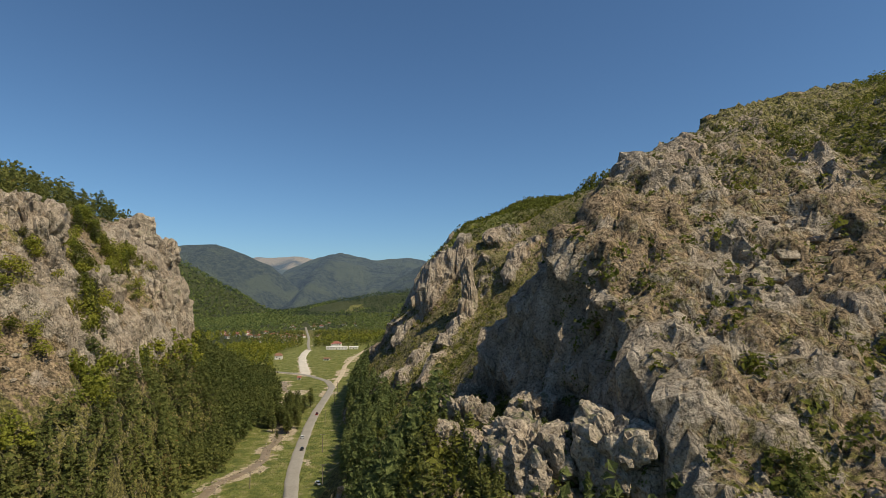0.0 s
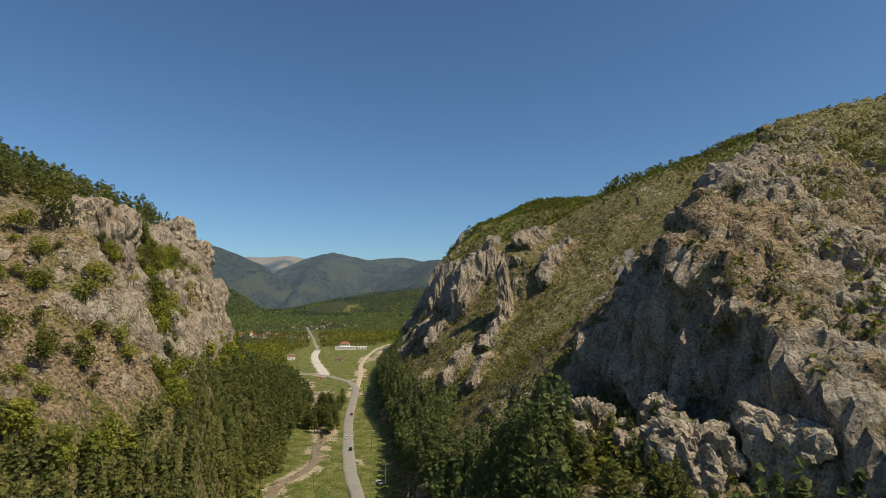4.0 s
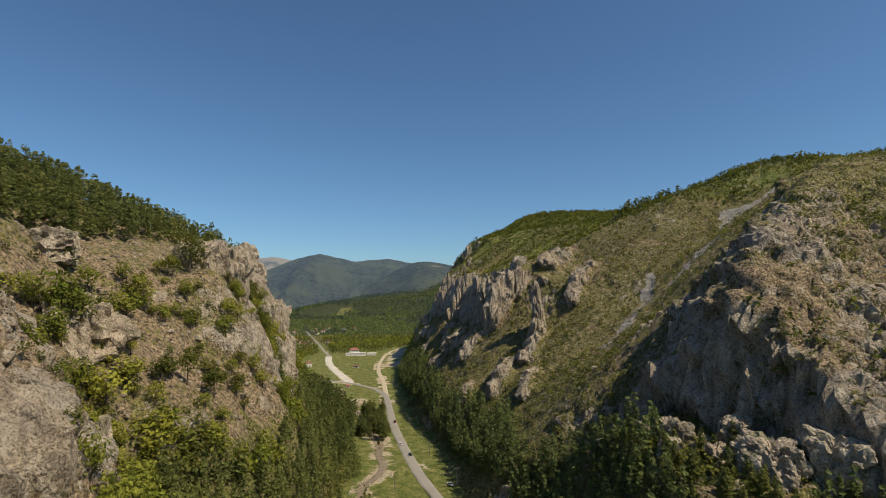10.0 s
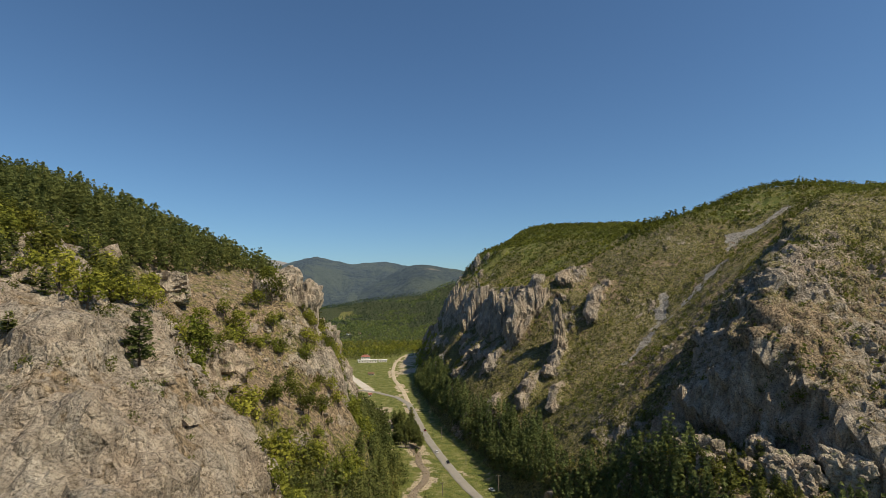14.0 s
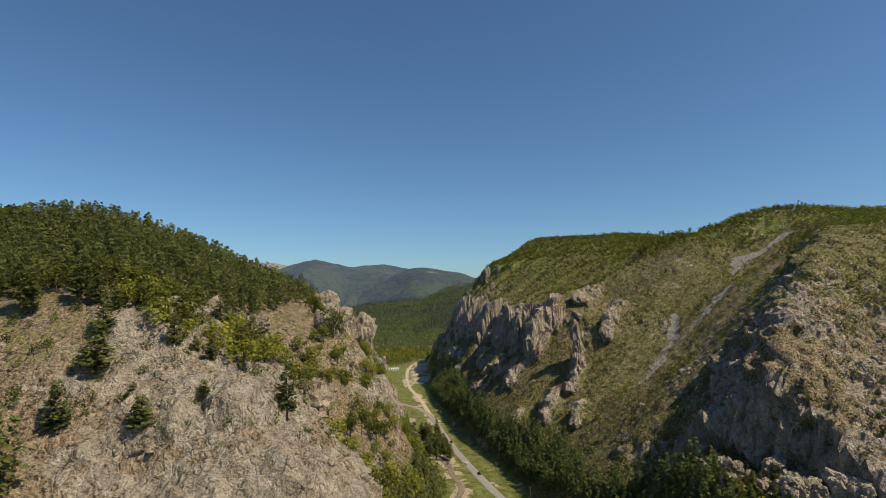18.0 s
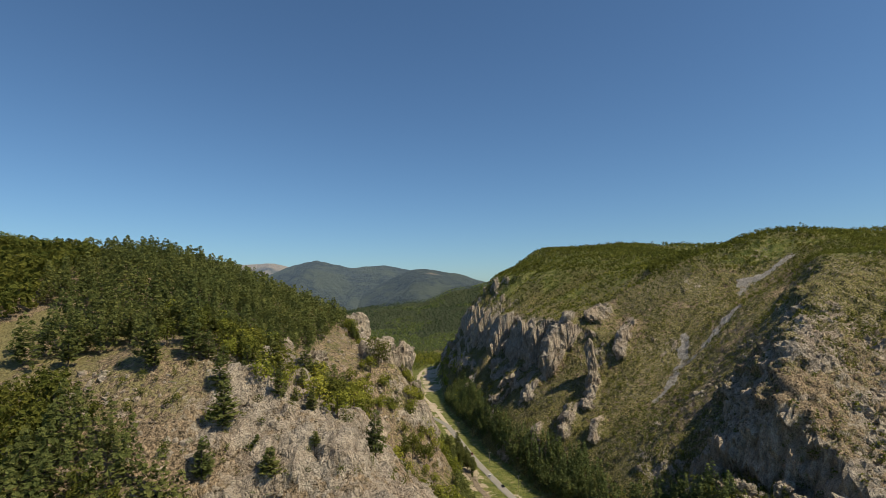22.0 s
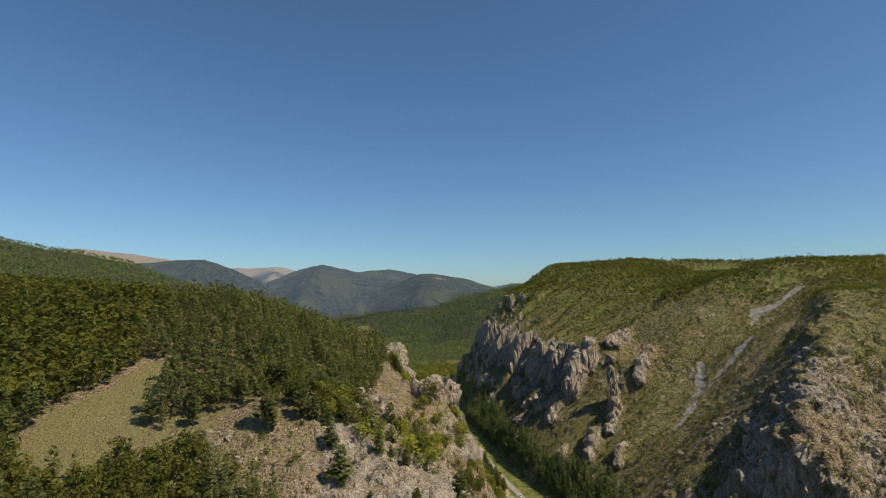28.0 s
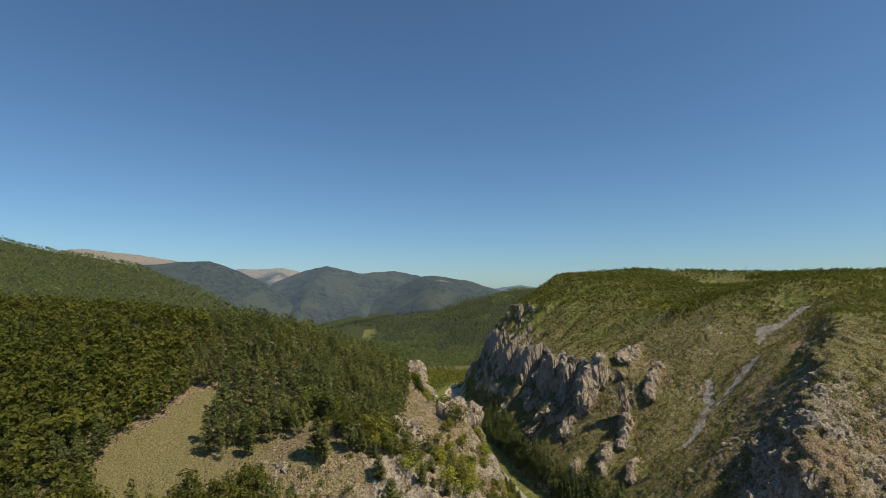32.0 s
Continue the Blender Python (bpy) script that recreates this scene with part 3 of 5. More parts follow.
def covers(x, y, z, slope):
    """How far each kind of ground shows at a place: rock, green, scree, meadow, sand, straw, wood."""
    n1, n2 = fbm(x / 30.0, y / 30.0, z / 30.0, 4), fbm(x / 9.0, y / 9.0, z / 9.0, 3)
    east = x + 14 * n1 > -60
    xw, yw = x + 14 * n1 + 5 * n2, y + 14 * n2 + 8 * n1
    rock = np.where(east, ramp(1.25, 2.0, slope + 0.55 * n1 + 0.35 * n2), ramp(1.7, 2.5, slope + 0.55 * n1 + 0.35 * n2))
    face = on_spur(x, y, z) * ramp(190, 90, x) * ramp(152, 122, z) * ramp(56, 66, z)
    rock = np.maximum(rock, face * (0.36 + 0.50 * n1 + 0.65 * n2))
    rock = np.where((x < 20) & (z < 60) & (yw < 150) & east, 0.16 + 0.3 * n2, rock)
    wall = ramp(50, 70, z) * ramp(98, 80, y + 0.25 * (x + 170)) * ramp(-232, -200, x)
    nose = ramp(285, 320, y) * ramp(420, 400, y) * ramp(40, 60, z) * ramp(130, 120, z)
    rock = np.where(east, rock, np.maximum(rock, wall * (0.72 + 0.3 * n1 + 0.45 * n2)))
    rock = np.where(east, rock, np.maximum(rock, nose * ramp(-0.7, 0.1, n1 + 0.6 * n2 + 0.2)))
    green = np.where(east, 0.60 + 0.42 * n1 + 0.28 * n2 + 0.36 * ramp(150, 195, z) + 0.4 * ramp(118, 132, z) * ramp(420, 460, y) + 0.3 * ramp(112, 138, z) * ramp(300, 250, y) - 0.18 * ramp(170, 110, y) + 0.14 * ramp(230, 330, y), 0.33 + 0.45 * n1 + 0.25 * n2 - 0.1 * ramp(60, 110, z))
    rock = np.where(east, rock, rock * ramp(44, 58, z))
    green = np.where((z + 9 * n2 < 48) | (xw < -345) | (y > 520) & (x < -130), 0.95, green)
    rock = np.maximum(rock, ramp(1.5, 4.5, fins(x, y)) * (0.75 + 0.4 * n2) * (x > -60))
    scree = np.full_like(x, 0.0)
    for k, line in enumerate(SCREES):
        scree = np.maximum(scree, ramp(6.0, 2, line_gap(x + 4 * n2, y + 3 * n1, line)) * (0.72 + 0.35 * n2))
    low = ramp(4, 1.0, z) * ramp(1180, 950, y)
    lawn = ramp(3, -2, line_gap(x + 3 * n2, y, LAWN_SLOPE) - 12 - 8 * ramp(112, 80, y)) * 0.55
    meadow = np.maximum(low, np.where(east, np.maximum(ramp(158, 182, z), ramp(125, 145, z) * ramp(430, 480, y)) * (0.52 + 0.35 * n1), 0))
    straw = np.maximum(lawn * 1.8, np.where((xw < -185) & (yw > 40) & (yw < 120) & (z > 100) & (xw > -300), 0.42 + 0.3 * n1, 0))
    field = ramp(1.0, 0.7, np.hypot((x - FAR_FIELD[0]) / 110, (y - FAR_FIELD[1]) / 170) + 0.25 * n1)
    meadow = np.maximum(meadow, 0.5 * field)
    wood = np.where((y > 1080) & (field < 0.4) & (z > 3) | (x < -352) & (straw < 0.3), 0.9, 0.0)
    gap = floor_gap(x, y)
    sand = ramp(26, 8, line_gap(x + 8 * n1, y, ((-104, 720), (-98, 830), (-86, 915), (-60, 960)))) * ramp(30, 14, z) * (0.7 + 0.5 * n2)
    sand = np.maximum(sand, 0.62 * ramp(12, 5, np.hypot(x + 122, (y - 462) * 0.5)))
    sand = np.maximum(sand, ramp(0.2, 0.7, n2 + n1) * ramp(9, 5, gap) * low * 0.8)
    sand = np.maximum(sand, ramp(9, 4, line_gap(x + 3 * n1, y, BROOK)) * (0.55 + 0.5 * n2))
    stony = np.where(east, 0.55 + 0.5 * n1, 0.22 + 0.3 * n1) * ramp(10, 25, z) * ramp(900, 700, y)
    return rock, green, scree, meadow, sand, straw, wood, np.clip(stony, 0, 0.9)


def relief_offset(x, y, z, rock):
    """How far rock stands out of the smooth hillside, along its normal."""
    f1, c1 = cells(x + 0.35 * z, y, z * 0.62, 11.0)
    f2, c2 = cells(x + 0.3 * z, y + 0.2 * z, z * 0.7, 4.6)
    f3, c3 = cells(x + 0.4 * z, y, z * 0.8, 2.3)
    slabs = ridged(x / 26.0, y / 26.0, z / 46.0, 3)
    rough = fbm(x / 3.6, y / 3.6, z / 4.4, 3)
    wall = ramp(-60, -120, x)
    east = 1 - wall
    face = on_spur(x, y, z) * ramp(200, 120, x) * ramp(57, 69, z)
    cliff = ramp(340, 400, y) * east
    # beds of the spur slant down to the east; the cliffs and the western wall are cleft from top to foot
    beds = ridged((0.55 * x + 0.85 * z) / 9.0, (y - 0.3 * x) / 24.0, z / 40.0, 3)
    clefts = ridged(x / 11.0, y / 11.0, z / 60.0, 3)
    rock = np.maximum(rock, 0.8 * face)
    big = 3.0 * (slabs - 0.3) + (2.0 + 1.6 * wall) * (f1 - 0.5) + (1.5 + 0.5 * wall) * (f2 - 0.5) + 0.8 * (f3 - 0.5) + 0.9 * rough + 0.7 * c1 + 0.4 * c2 + 0.25 * c3
    big = big + face * (2.6 * (beds - 0.35) + 1.2 * (f1 - 0.5)) + (2.4 * cliff + 1.7 * wall) * (clefts - 0.35)
    return rock * big + (0.45 + 0.5 * east) * (f2 - 0.5) + 0.45 * rough + 0.35 * east * (f3 - 0.5)


# ---- the ground: one sheet from behind the camera to the horizon ----
def spread(low, a, b, high, step, growth):
    inside = list(np.arange(a, b, step))
    k, s = inside[-1], step
    while k < high:
        s *= growth
        k += min(s, 60)
        inside.append(k)
    k, s, front = a, step, []
    while k > low:
        s *= growth
        k -= min(s, 60)
        front.append(k)
    return np.array(front[::-1] + inside)


def thicken(line, a, b):
    """Closer lines between a and b, where the hillside is seen from nearest."""
    return np.concatenate([line[line < a], np.arange(a, b, 1.0), line[line >= b]])


def make_sheet():
    xs = thicken(spread(-3900, -255, 180, 3200, 1.45, 1.036), 2, 92)
    ys = thicken(spread(-900, 28, 430, 4780, 1.45, 1.024), 66, 165)
    x, y = np.meshgrid(xs, ys)
    z = ground_height(x, y)
    gx, gy = np.gradient(z, axis=1) / np.gradient(x, axis=1), np.gradient(z, axis=0) / np.gradient(y, axis=0)
    slope = np.hypot(gx, gy)
    cover = covers(x, y, z, slope)
    keep = ramp(7, 14, floor_gap(x, y)) * ramp(0.8, 4, z + 1)
    push = relief_offset(x, y, z, np.clip(cover[0], 0, 1) * ramp(1200, 900, y)) * keep
    ln = np.sqrt(1 + gx * gx + gy * gy)
    v = np.stack([x - push * gx / ln, y - push * gy / ln, z + push / ln], -1).reshape(-1, 3)
    h, w = x.shape
    i = np.arange(h * w).reshape(h, w)
    q = np.stack([i[:-1, :-1], i[:-1, 1:], i[1:, 1:], i[1:, :-1]], -1).reshape(-1, 4)
    names = ("rock", "green", "scree", "meadow", "sand", "straw", "wood", "stony")
    me = mesh_of("ground", v, q, GROUND, cover[0].ravel()[q].mean(1) < 0.6, **{k: c.ravel() for k, c in zip(names, cover)})
    return tagged(new("ground", me), "limestone gorge with rocky slopes and a grassy floor", "ground", kind="structure")


make_sheet()


def strip(name, line, width, lift, mat, label, category):
    xy = bend(line, 3.0)
    d = np.gradient(xy, axis=0)
    d /= np.hypot(d[:, 0], d[:, 1])[:, None]
    side_way = np.stack([d[:, 1], -d[:, 0]], -1)
    rows = []
    for k, f in enumerate((-1, -0.9, -0.45, 0, 0.45, 0.9, 1)):
        wob = 0.25 * fbm(xy[:, 0] / 6.0 + 9 * k, xy[:, 1] / 6.0, 0, 2) * (abs(f) > 0.8) * width / 6
        p = xy + side_way * (f * width / 2 + wob)[:, None]
        z = np.maximum(ground_height(p[:, 0], p[:, 1]), -0.6) + lift - (0.22 if abs(f) == 1 else 0)
        rows.append(np.column_stack([p, z]))
    v = np.concatenate(rows)
    m, i = len(xy), np.arange(len(xy) - 1)
    q = np.concatenate([np.stack([k * m + i, k * m + i + 1, (k + 1) * m + i + 1, (k + 1) * m + i], -1) for k in range(6)])
    return tagged(new(name, mesh_of(name, v, q[:, ::-1], mat, True)), label, category, kind="structure")


strip("road", ROAD, 6.0, 0.30, ASPHALT, "pale worn asphalt road along the valley floor", "road")
strip("road_gravel", GRAVEL_ROAD, 10.0, 0.22, GRAVEL, "wide pale gravel road to the village", "road")
strip("road_village", VILLAGE_LANE, 4.6, 0.20, ASPHALT, "narrow pale lane between the village houses", "road")
strip("track", TRACK, 5.0, 0.22, SAND, "sandy dirt track under the cliffs", "track")
strip("stream_bed", BROOK, 4.6, 0.16, STREAM, "shallow brown brook between stony banks", "stream")

# ---- distant mountains ----
RIDGES = {
    "bare": (4400, 0.35, ((-3900, 420), (-3160, 529), (-2990, 553), (-2770, 568), (-2550, 536), (-2330, 514), (-2010, 463), (-1700, 300), (-1300, 120))),
    "bare2": (4520, 0.35, ((-2000, 330), (-1770, 398), (-1590, 408), (-1350, 408), (-1210, 418), (-1020, 370), (-830, 292), (-500, 150))),
    "blue": (4560, 0.35, ((300, 90), (550, 217), (700, 252), (880, 271), (1060, 231), (1400, 150), (2600, 90))),
    "second": (3300, 0.36, ((-3300, 330), (-2400, 372), (-1810, 373), (-1610, 395), (-1410, 402), (-1230, 346), (-1050, 260), (-800, 60))),
    "main": (4100, 0.34, ((-1700, 40), (-1380, 154), (-1210, 271), (-990, 363), (-870, 400), (-815, 404), (-790, 420), (-770, 414), (-745, 402), (-510, 355), (-250, 377), (-70, 337), (250, 230), (700, 120))),
    "third": (3500, 0.30, ((-560, 60), (-160, 271), (-70, 313), (30, 321), (260, 282), (500, 212), (660, 153), (1200, 120), (2600, 100))),
}


def far_mountain(name, label, at, slope, line, bare, haze_glow):
    p = np.array(line, float)
    lo, hi = p[0, 0] - 150, p[-1, 0] + 150
    reach = 520 / slope
    x, y = np.meshgrid(np.arange(lo, hi, 25.0), np.arange(at - reach, min(at + 220, 4780), 25.0))
    spurs = ridged(x / 330.0 + 0.3 * fbm(y / 400.0, x / 700.0, 1.0, 2), y / 1500.0, at / 100.0, 3)
    d = at - y
    z = np.interp(x, p[:, 0], p[:, 1]) + 5 * fbm(x / 60.0, y / 60.0, 0, 2)
    z = z - np.where(d > 0, d * slope, -d * 0.3) + (42 * (spurs - 0.55)) * ramp(20, 420, d)
    z = z - 70 * ramp(0, 1, np.maximum((lo + 120 - x) / 120, (x - hi + 120) / 120))
    h, w = x.shape
    i = np.arange(h * w).reshape(h, w)
    q = np.stack([i[:-1, :-1], i[:-1, 1:], i[1:, 1:], i[1:, :-1]], -1).reshape(-1, 4)
    top = ramp(0.72, 0.86, z / np.interp(x, p[:, 0], p[:, 1]).clip(60) + 0.12 * fbm(x / 140.0, y / 140.0, 2, 3)) * bare
    top = np.maximum(top, 0.85 * ramp(1.0, 0.4, np.hypot((x - 75) / 55, (y - 3340) / 60) + 0.4 * fbm(x / 25.0, y / 25.0, 1, 2)))
    me = mesh_of(name, np.stack([x, y, z], -1).reshape(-1, 3), q, DISTANCE, True, bare=top.ravel(), haze_glow=(haze_glow * y / 4000).ravel())
    return tagged(new(name, me), label, "mountain", kind="structure")


for key, label, bare, haze_glow in (("bare", "bare ochre mountain top far behind the gorge", 1.0, 1.1), ("bare2", "pale bare mountain beyond the wooded ridges", 0.9, 1.5),
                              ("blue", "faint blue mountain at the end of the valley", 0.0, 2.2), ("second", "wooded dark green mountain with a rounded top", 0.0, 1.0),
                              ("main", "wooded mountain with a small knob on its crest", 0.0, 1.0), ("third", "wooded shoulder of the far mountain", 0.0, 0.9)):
    far_mountain("backdrop_mountain", label, *RIDGES[key], bare, haze_glow)

# ---- plants ----
def cards(centres, outward, size, rng, droop=0.0, flat=0.55):
    """Small bent leaf clusters: two triangles each, folded along the middle."""
    n = len(centres)
    out_dir = outward + rng.normal(0, flat, (n, 3))
    out_dir[:, 2] -= droop
    out_dir /= np.linalg.norm(out_dir, axis=1)[:, None]
    a = np.cross(out_dir, rng.normal(0, 1, (n, 3)))
    a /= np.linalg.norm(a, axis=1)[:, None]
    b = np.cross(out_dir, a)
    s = (size * rng.uniform(0.6, 1.35, n))[:, None]
    fold = 0.35 * s * out_dir
    v = np.stack([centres - a * s, centres - b * s * 0.75 + fold, centres + a * s, centres + b * s * 0.75 + fold], 1).reshape(-1, 3)
    k = np.arange(n)[:, None] * 4
    f = np.concatenate([k + [[0, 1, 2]], k + [[0, 2, 3]]])
    return v, f


def pine_crown(rng, n, wide=0.25, low=0.16):
    """Branches of a pine one unit high: rising sprays in uneven whorls, with tufts of needles over them."""
    sprays, tufts = int(n * 0.62), n - int(n * 0.62)
    whorls = max(5, int(n / 9))
    level = np.sort(rng.uniform(0, 1, whorls)) * 0.4 + np.linspace(0, 1, whorls) * 0.6

    def reach(h):
        k = np.clip((h - low) / (1.0 - low), 0, 1)
        return wide * np.clip(1.02 - k, 0.03, 1) ** 0.62 * (0.6 + 0.4 * np.minimum(k / 0.2, 1))
    lop = rng.uniform(0.7, 1.15, 8)
    h = low + (0.95 - low) * level[rng.integers(0, whorls, sprays)] + rng.normal(0, 0.012, sprays)
    ang = rng.uniform(0, 2 * np.pi, sprays)
    r = reach(h) * rng.uniform(0.7, 1.12, sprays) * lop[(ang / 0.786).astype(int) % 8]
    way = np.stack([np.cos(ang), np.sin(ang), 0 * ang], -1)
    across = np.stack([-np.sin(ang), np.cos(ang), 0 * ang], -1)
    up = np.array([[0, 0, 1.0]])
    root = up * h[:, None]
    rise, half = rng.uniform(0.0, 0.5, sprays), rng.uniform(0.15, 0.27, sprays)
    tip = root + way * r[:, None] + up * (rise * r)[:, None]
    mid = root + way * (0.58 * r)[:, None] + up * (rise * r)[:, None]
    v = np.stack([root, mid - across * (half * r)[:, None] - up * (0.2 * r)[:, None], tip, mid + across * (half * r)[:, None] - up * (0.2 * r)[:, None]], 1).reshape(-1, 3)
    k = np.arange(sprays)[:, None] * 4
    f = np.concatenate([k + [[0, 1, 2]], k + [[0, 2, 3]]])
    h = low + (0.98 - low) * np.where(rng.uniform(0, 1, tufts) < 0.5, level[rng.integers(0, whorls, tufts)], rng.uniform(0, 1, tufts) ** 0.8)
    ang = rng.uniform(0, 2 * np.pi, tufts)
    out_dir = np.stack([np.cos(ang), np.sin(ang), np.full(tufts, 0.7)], -1)
    r = reach(h) * rng.uniform(0.55, 1.0, tufts) * lop[(ang / 0.786).astype(int) % 8]
    tv, tf = cards(np.stack([r * np.cos(ang), r * np.sin(ang), h], -1), out_dir, 0.050 * (110 / n) ** 0.42, rng, 0.0, 0.35)
    return np.concatenate([v, tv]), np.concatenate([f, tf + len(v)])


def leaf_crown(rng, n, wide=0.36, low=0.2, lobes=8):
    """Leaf clusters of a broadleaved crown one unit high: overlapping uneven lobes."""
    ang = rng.uniform(0, 2 * np.pi, lobes)
    lift = rng.uniform(0.0, 1.0, lobes)
    rad = wide * 0.55 * rng.uniform(0.3, 1.0, lobes) * np.sqrt(1 - (lift * 0.85) ** 2)
    lc = np.stack([rad * np.cos(ang), rad * np.sin(ang), low + 0.24 + lift * (0.56 - low)], -1)
    lc[0] = (0, 0, 0.66)
    lr = rng.uniform(0.16, 0.25, lobes) * wide / 0.36
    k = rng.integers(0, lobes, n)
    d = rng.normal(0, 1, (n, 3))
    d[:, 2] = d[:, 2] * 0.85 + 0.22
    d /= np.linalg.norm(d, axis=1)[:, None]
    c = lc[k] + d * (lr[k] * rng.uniform(0.72, 1.08, n))[:, None]
    return cards(c, d + [[0, 0, 0.25]], 0.058 * (140 / n) ** 0.42, rng, 0.0, 0.4)


def trunk_mesh(name, rng, high, thick, limbs):
    """A tapered, slightly bent trunk with a few limbs, for a tree one unit high."""
    verts, faces = [], []

    def tube(points, radii, sides=6):
        base = len(verts)
        for (px, py, pz), r in zip(points, radii):
            for s in range(sides):
                a = 2 * math.pi * s / sides
                verts.append((px + r * math.cos(a), py + r * math.sin(a), pz))
        for j in range(len(points) - 1):
            for s in range(sides):
                t = (s + 1) % sides
                faces.append((base + j * sides + s, base + j * sides + t, base + (j + 1) * sides + t, base + (j + 1) * sides + s))
    bx, by = rng.uniform(-0.02, 0.02, 2)
    pts = [(0, 0, -0.06), (bx * 0.3, by * 0.3, 0.12), (bx, by, high * 0.55), (bx * 1.6, by * 1.4, high)]
    tube(pts, [thick, thick * 0.8, thick * 0.5, thick * 0.12])
    for _ in range(limbs):
        a, h = rng.uniform(0, 6.28), rng.uniform(0.3, 0.62) * high
        ln = rng.uniform(0.12, 0.2)
        tube([(bx, by, h), (bx + ln * math.cos(a) * 0.6, by + ln * math.sin(a) * 0.6, h + ln * 0.4), (bx + ln * math.cos(a), by + ln * math.sin(a), h + ln)], [thick * 0.4, thick * 0.25, thick * 0.08], 4)
    return mesh_of(name, verts, faces, BARK, True)


RNG = np.random.default_rng(11)
PINE_SHAPES = [pine_crown(RNG, 104, RNG.uniform(0.20, 0.29)) for _ in range(7)]
PINE_LIGHT = [pine_crown(RNG, 54, RNG.uniform(0.20, 0.29)) for _ in range(7)]
LEAF_SHAPES = [leaf_crown(RNG, 300, RNG.uniform(0.33, 0.42)) for _ in range(7)]
SPRUCE_SHAPES = [pine_crown(RNG, 74, RNG.uniform(0.115, 0.155), 0.04) for _ in range(7)]
NARROW_SHAPES = [pine_crown(RNG, 94, RNG.uniform(0.17, 0.22), 0.08) for _ in range(7)]
LEAF_NEAR = [leaf_crown(RNG, 112, RNG.uniform(0.33, 0.42), 0.05, 10) for _ in range(7)]
LEAF_FAR = [leaf_crown(RNG, 26, RNG.uniform(0.36, 0.44), 0.1) for _ in range(7)]
LEAF_LIGHT = [leaf_crown(RNG, 56, RNG.uniform(0.33, 0.42), 0.1) for _ in range(7)]
BUSH_SHAPES = [leaf_crown(RNG, 20, 0.60, 0.0, 5) for _ in range(9)]
SPECK_SHAPES = [leaf_crown(RNG, 9, 0.50, 0.0, 3) for _ in range(6)]
POINT_SHAPES = [pine_crown(RNG, 12, 0.24, 0.1) for _ in range(6)]


def scatter(rng, x0, x1, y0, y1, gap):
    """Jittered places over a plan rectangle, with their ground height."""
    x, y = np.meshgrid(np.arange(x0, x1, gap), np.arange(y0, y1, gap))
    x = x.ravel() + rng.uniform(-0.48, 0.48, x.size) * gap
    y = y.ravel() + rng.uniform(-0.48, 0.48, y.size) * gap
    return x, y, ground_height(x, y)


def mass(name, label, category, shapes, mat, x, y, z, high, rng, stem=False):
    """Many plants of one wood or thicket as one mesh."""
    v_all, f_all, t_all, base = [], [], [], 0
    which = rng.integers(0, len(shapes), len(x))
    for k, (sv, sf) in enumerate(shapes):
        s = np.flatnonzero(which == k)
        if not len(s):
            continue
        a = rng.uniform(0, 2 * np.pi, len(s))
        ca, sa, hh = np.cos(a), np.sin(a), high[s]
        wide = hh * rng.uniform(0.85, 1.25, len(s))
        vx = (sv[None, :, 0] * ca[:, None] - sv[None, :, 1] * sa[:, None]) * wide[:, None] + x[s][:, None]
        vy = (sv[None, :, 0] * sa[:, None] + sv[None, :, 1] * ca[:, None]) * wide[:, None] + y[s][:, None]
        vz = sv[None, :, 2] * hh[:, None] + z[s][:, None] - 0.2
        v_all.append(np.stack([vx, vy, vz], -1).reshape(-1, 3))
        f_all.append((sf[None] + (np.arange(len(s)) * len(sv))[:, None, None]).reshape(-1, 3) + base)
        base += len(s) * len(sv)
        t_all.append(np.repeat(rng.uniform(0, 1, len(s)), len(sv)))
    me = mesh_of(name, np.concatenate(v_all), np.concatenate(f_all), mat, False, tint=np.concatenate(t_all))
    return tagged(new(name, me), label, category, kind="stuff")


def clear_of_roads(x, y, width):
    return (floor_gap(x, y) > width) & (line_gap(x, y, BROOK) > width - 2)


PINE_TRUNK = [trunk_mesh("trunk", RNG, 0.94, 0.018, 3) for _ in range(3)]
LEAF_TRUNK = [trunk_mesh("trunk", RNG, 0.72, 0.024, 5) for _ in range(3)]
PINE_MESH = [mesh_of("crown", v, f, PINE, False, tint=np.full(len(v), RNG.uniform(0.2, 0.7))) for v, f in [pine_crown(RNG, 260, RNG.uniform(0.22, 0.30)) for _ in range(7)]]
LEAF_MESH = [mesh_of("crown", v, f, BEECH if k % 3 == 2 else LEAF, False, tint=np.full(len(v), RNG.uniform(0.1, 0.9))) for k, (v, f) in enumerate(LEAF_SHAPES)]
ROUND_MESH = [mesh_of("crown", v, f, BEECH, False, tint=np.full(len(v), 0.35)) for v, f in [leaf_crown(RNG, 620, 0.46, 0.0, 16)]]
SHRUB_MESH = [mesh_of("foliage", *leaf_crown(RNG, 90, 0.55, 0.0, 7), SCRUB, False, tint=np.full(360, RNG.uniform(0.1, 0.9))) for _ in range(6)]
SHRUB_STEM = [trunk_mesh("stem", RNG, 0.5, 0.03, 4) for _ in range(2)]


def plant(name, crowns, trunks, label, category, group, x, y, high, rng, crown_name="crown", wide=1.0):
    base = tagged(new(name), label, category, group)
    base.matrix_basis = pose(x, y, ground_z(x, y) - 0.1, 0, 0, rng.uniform(0, 360)) @ Matrix.Diagonal((high * wide, high * wide, high, 1))
    part("trunk" if crown_name == "crown" else "stem", trunks[rng.integers(len(trunks))], None, base)
    part(crown_name, crowns[rng.integers(len(crowns))], None, base)
    return base


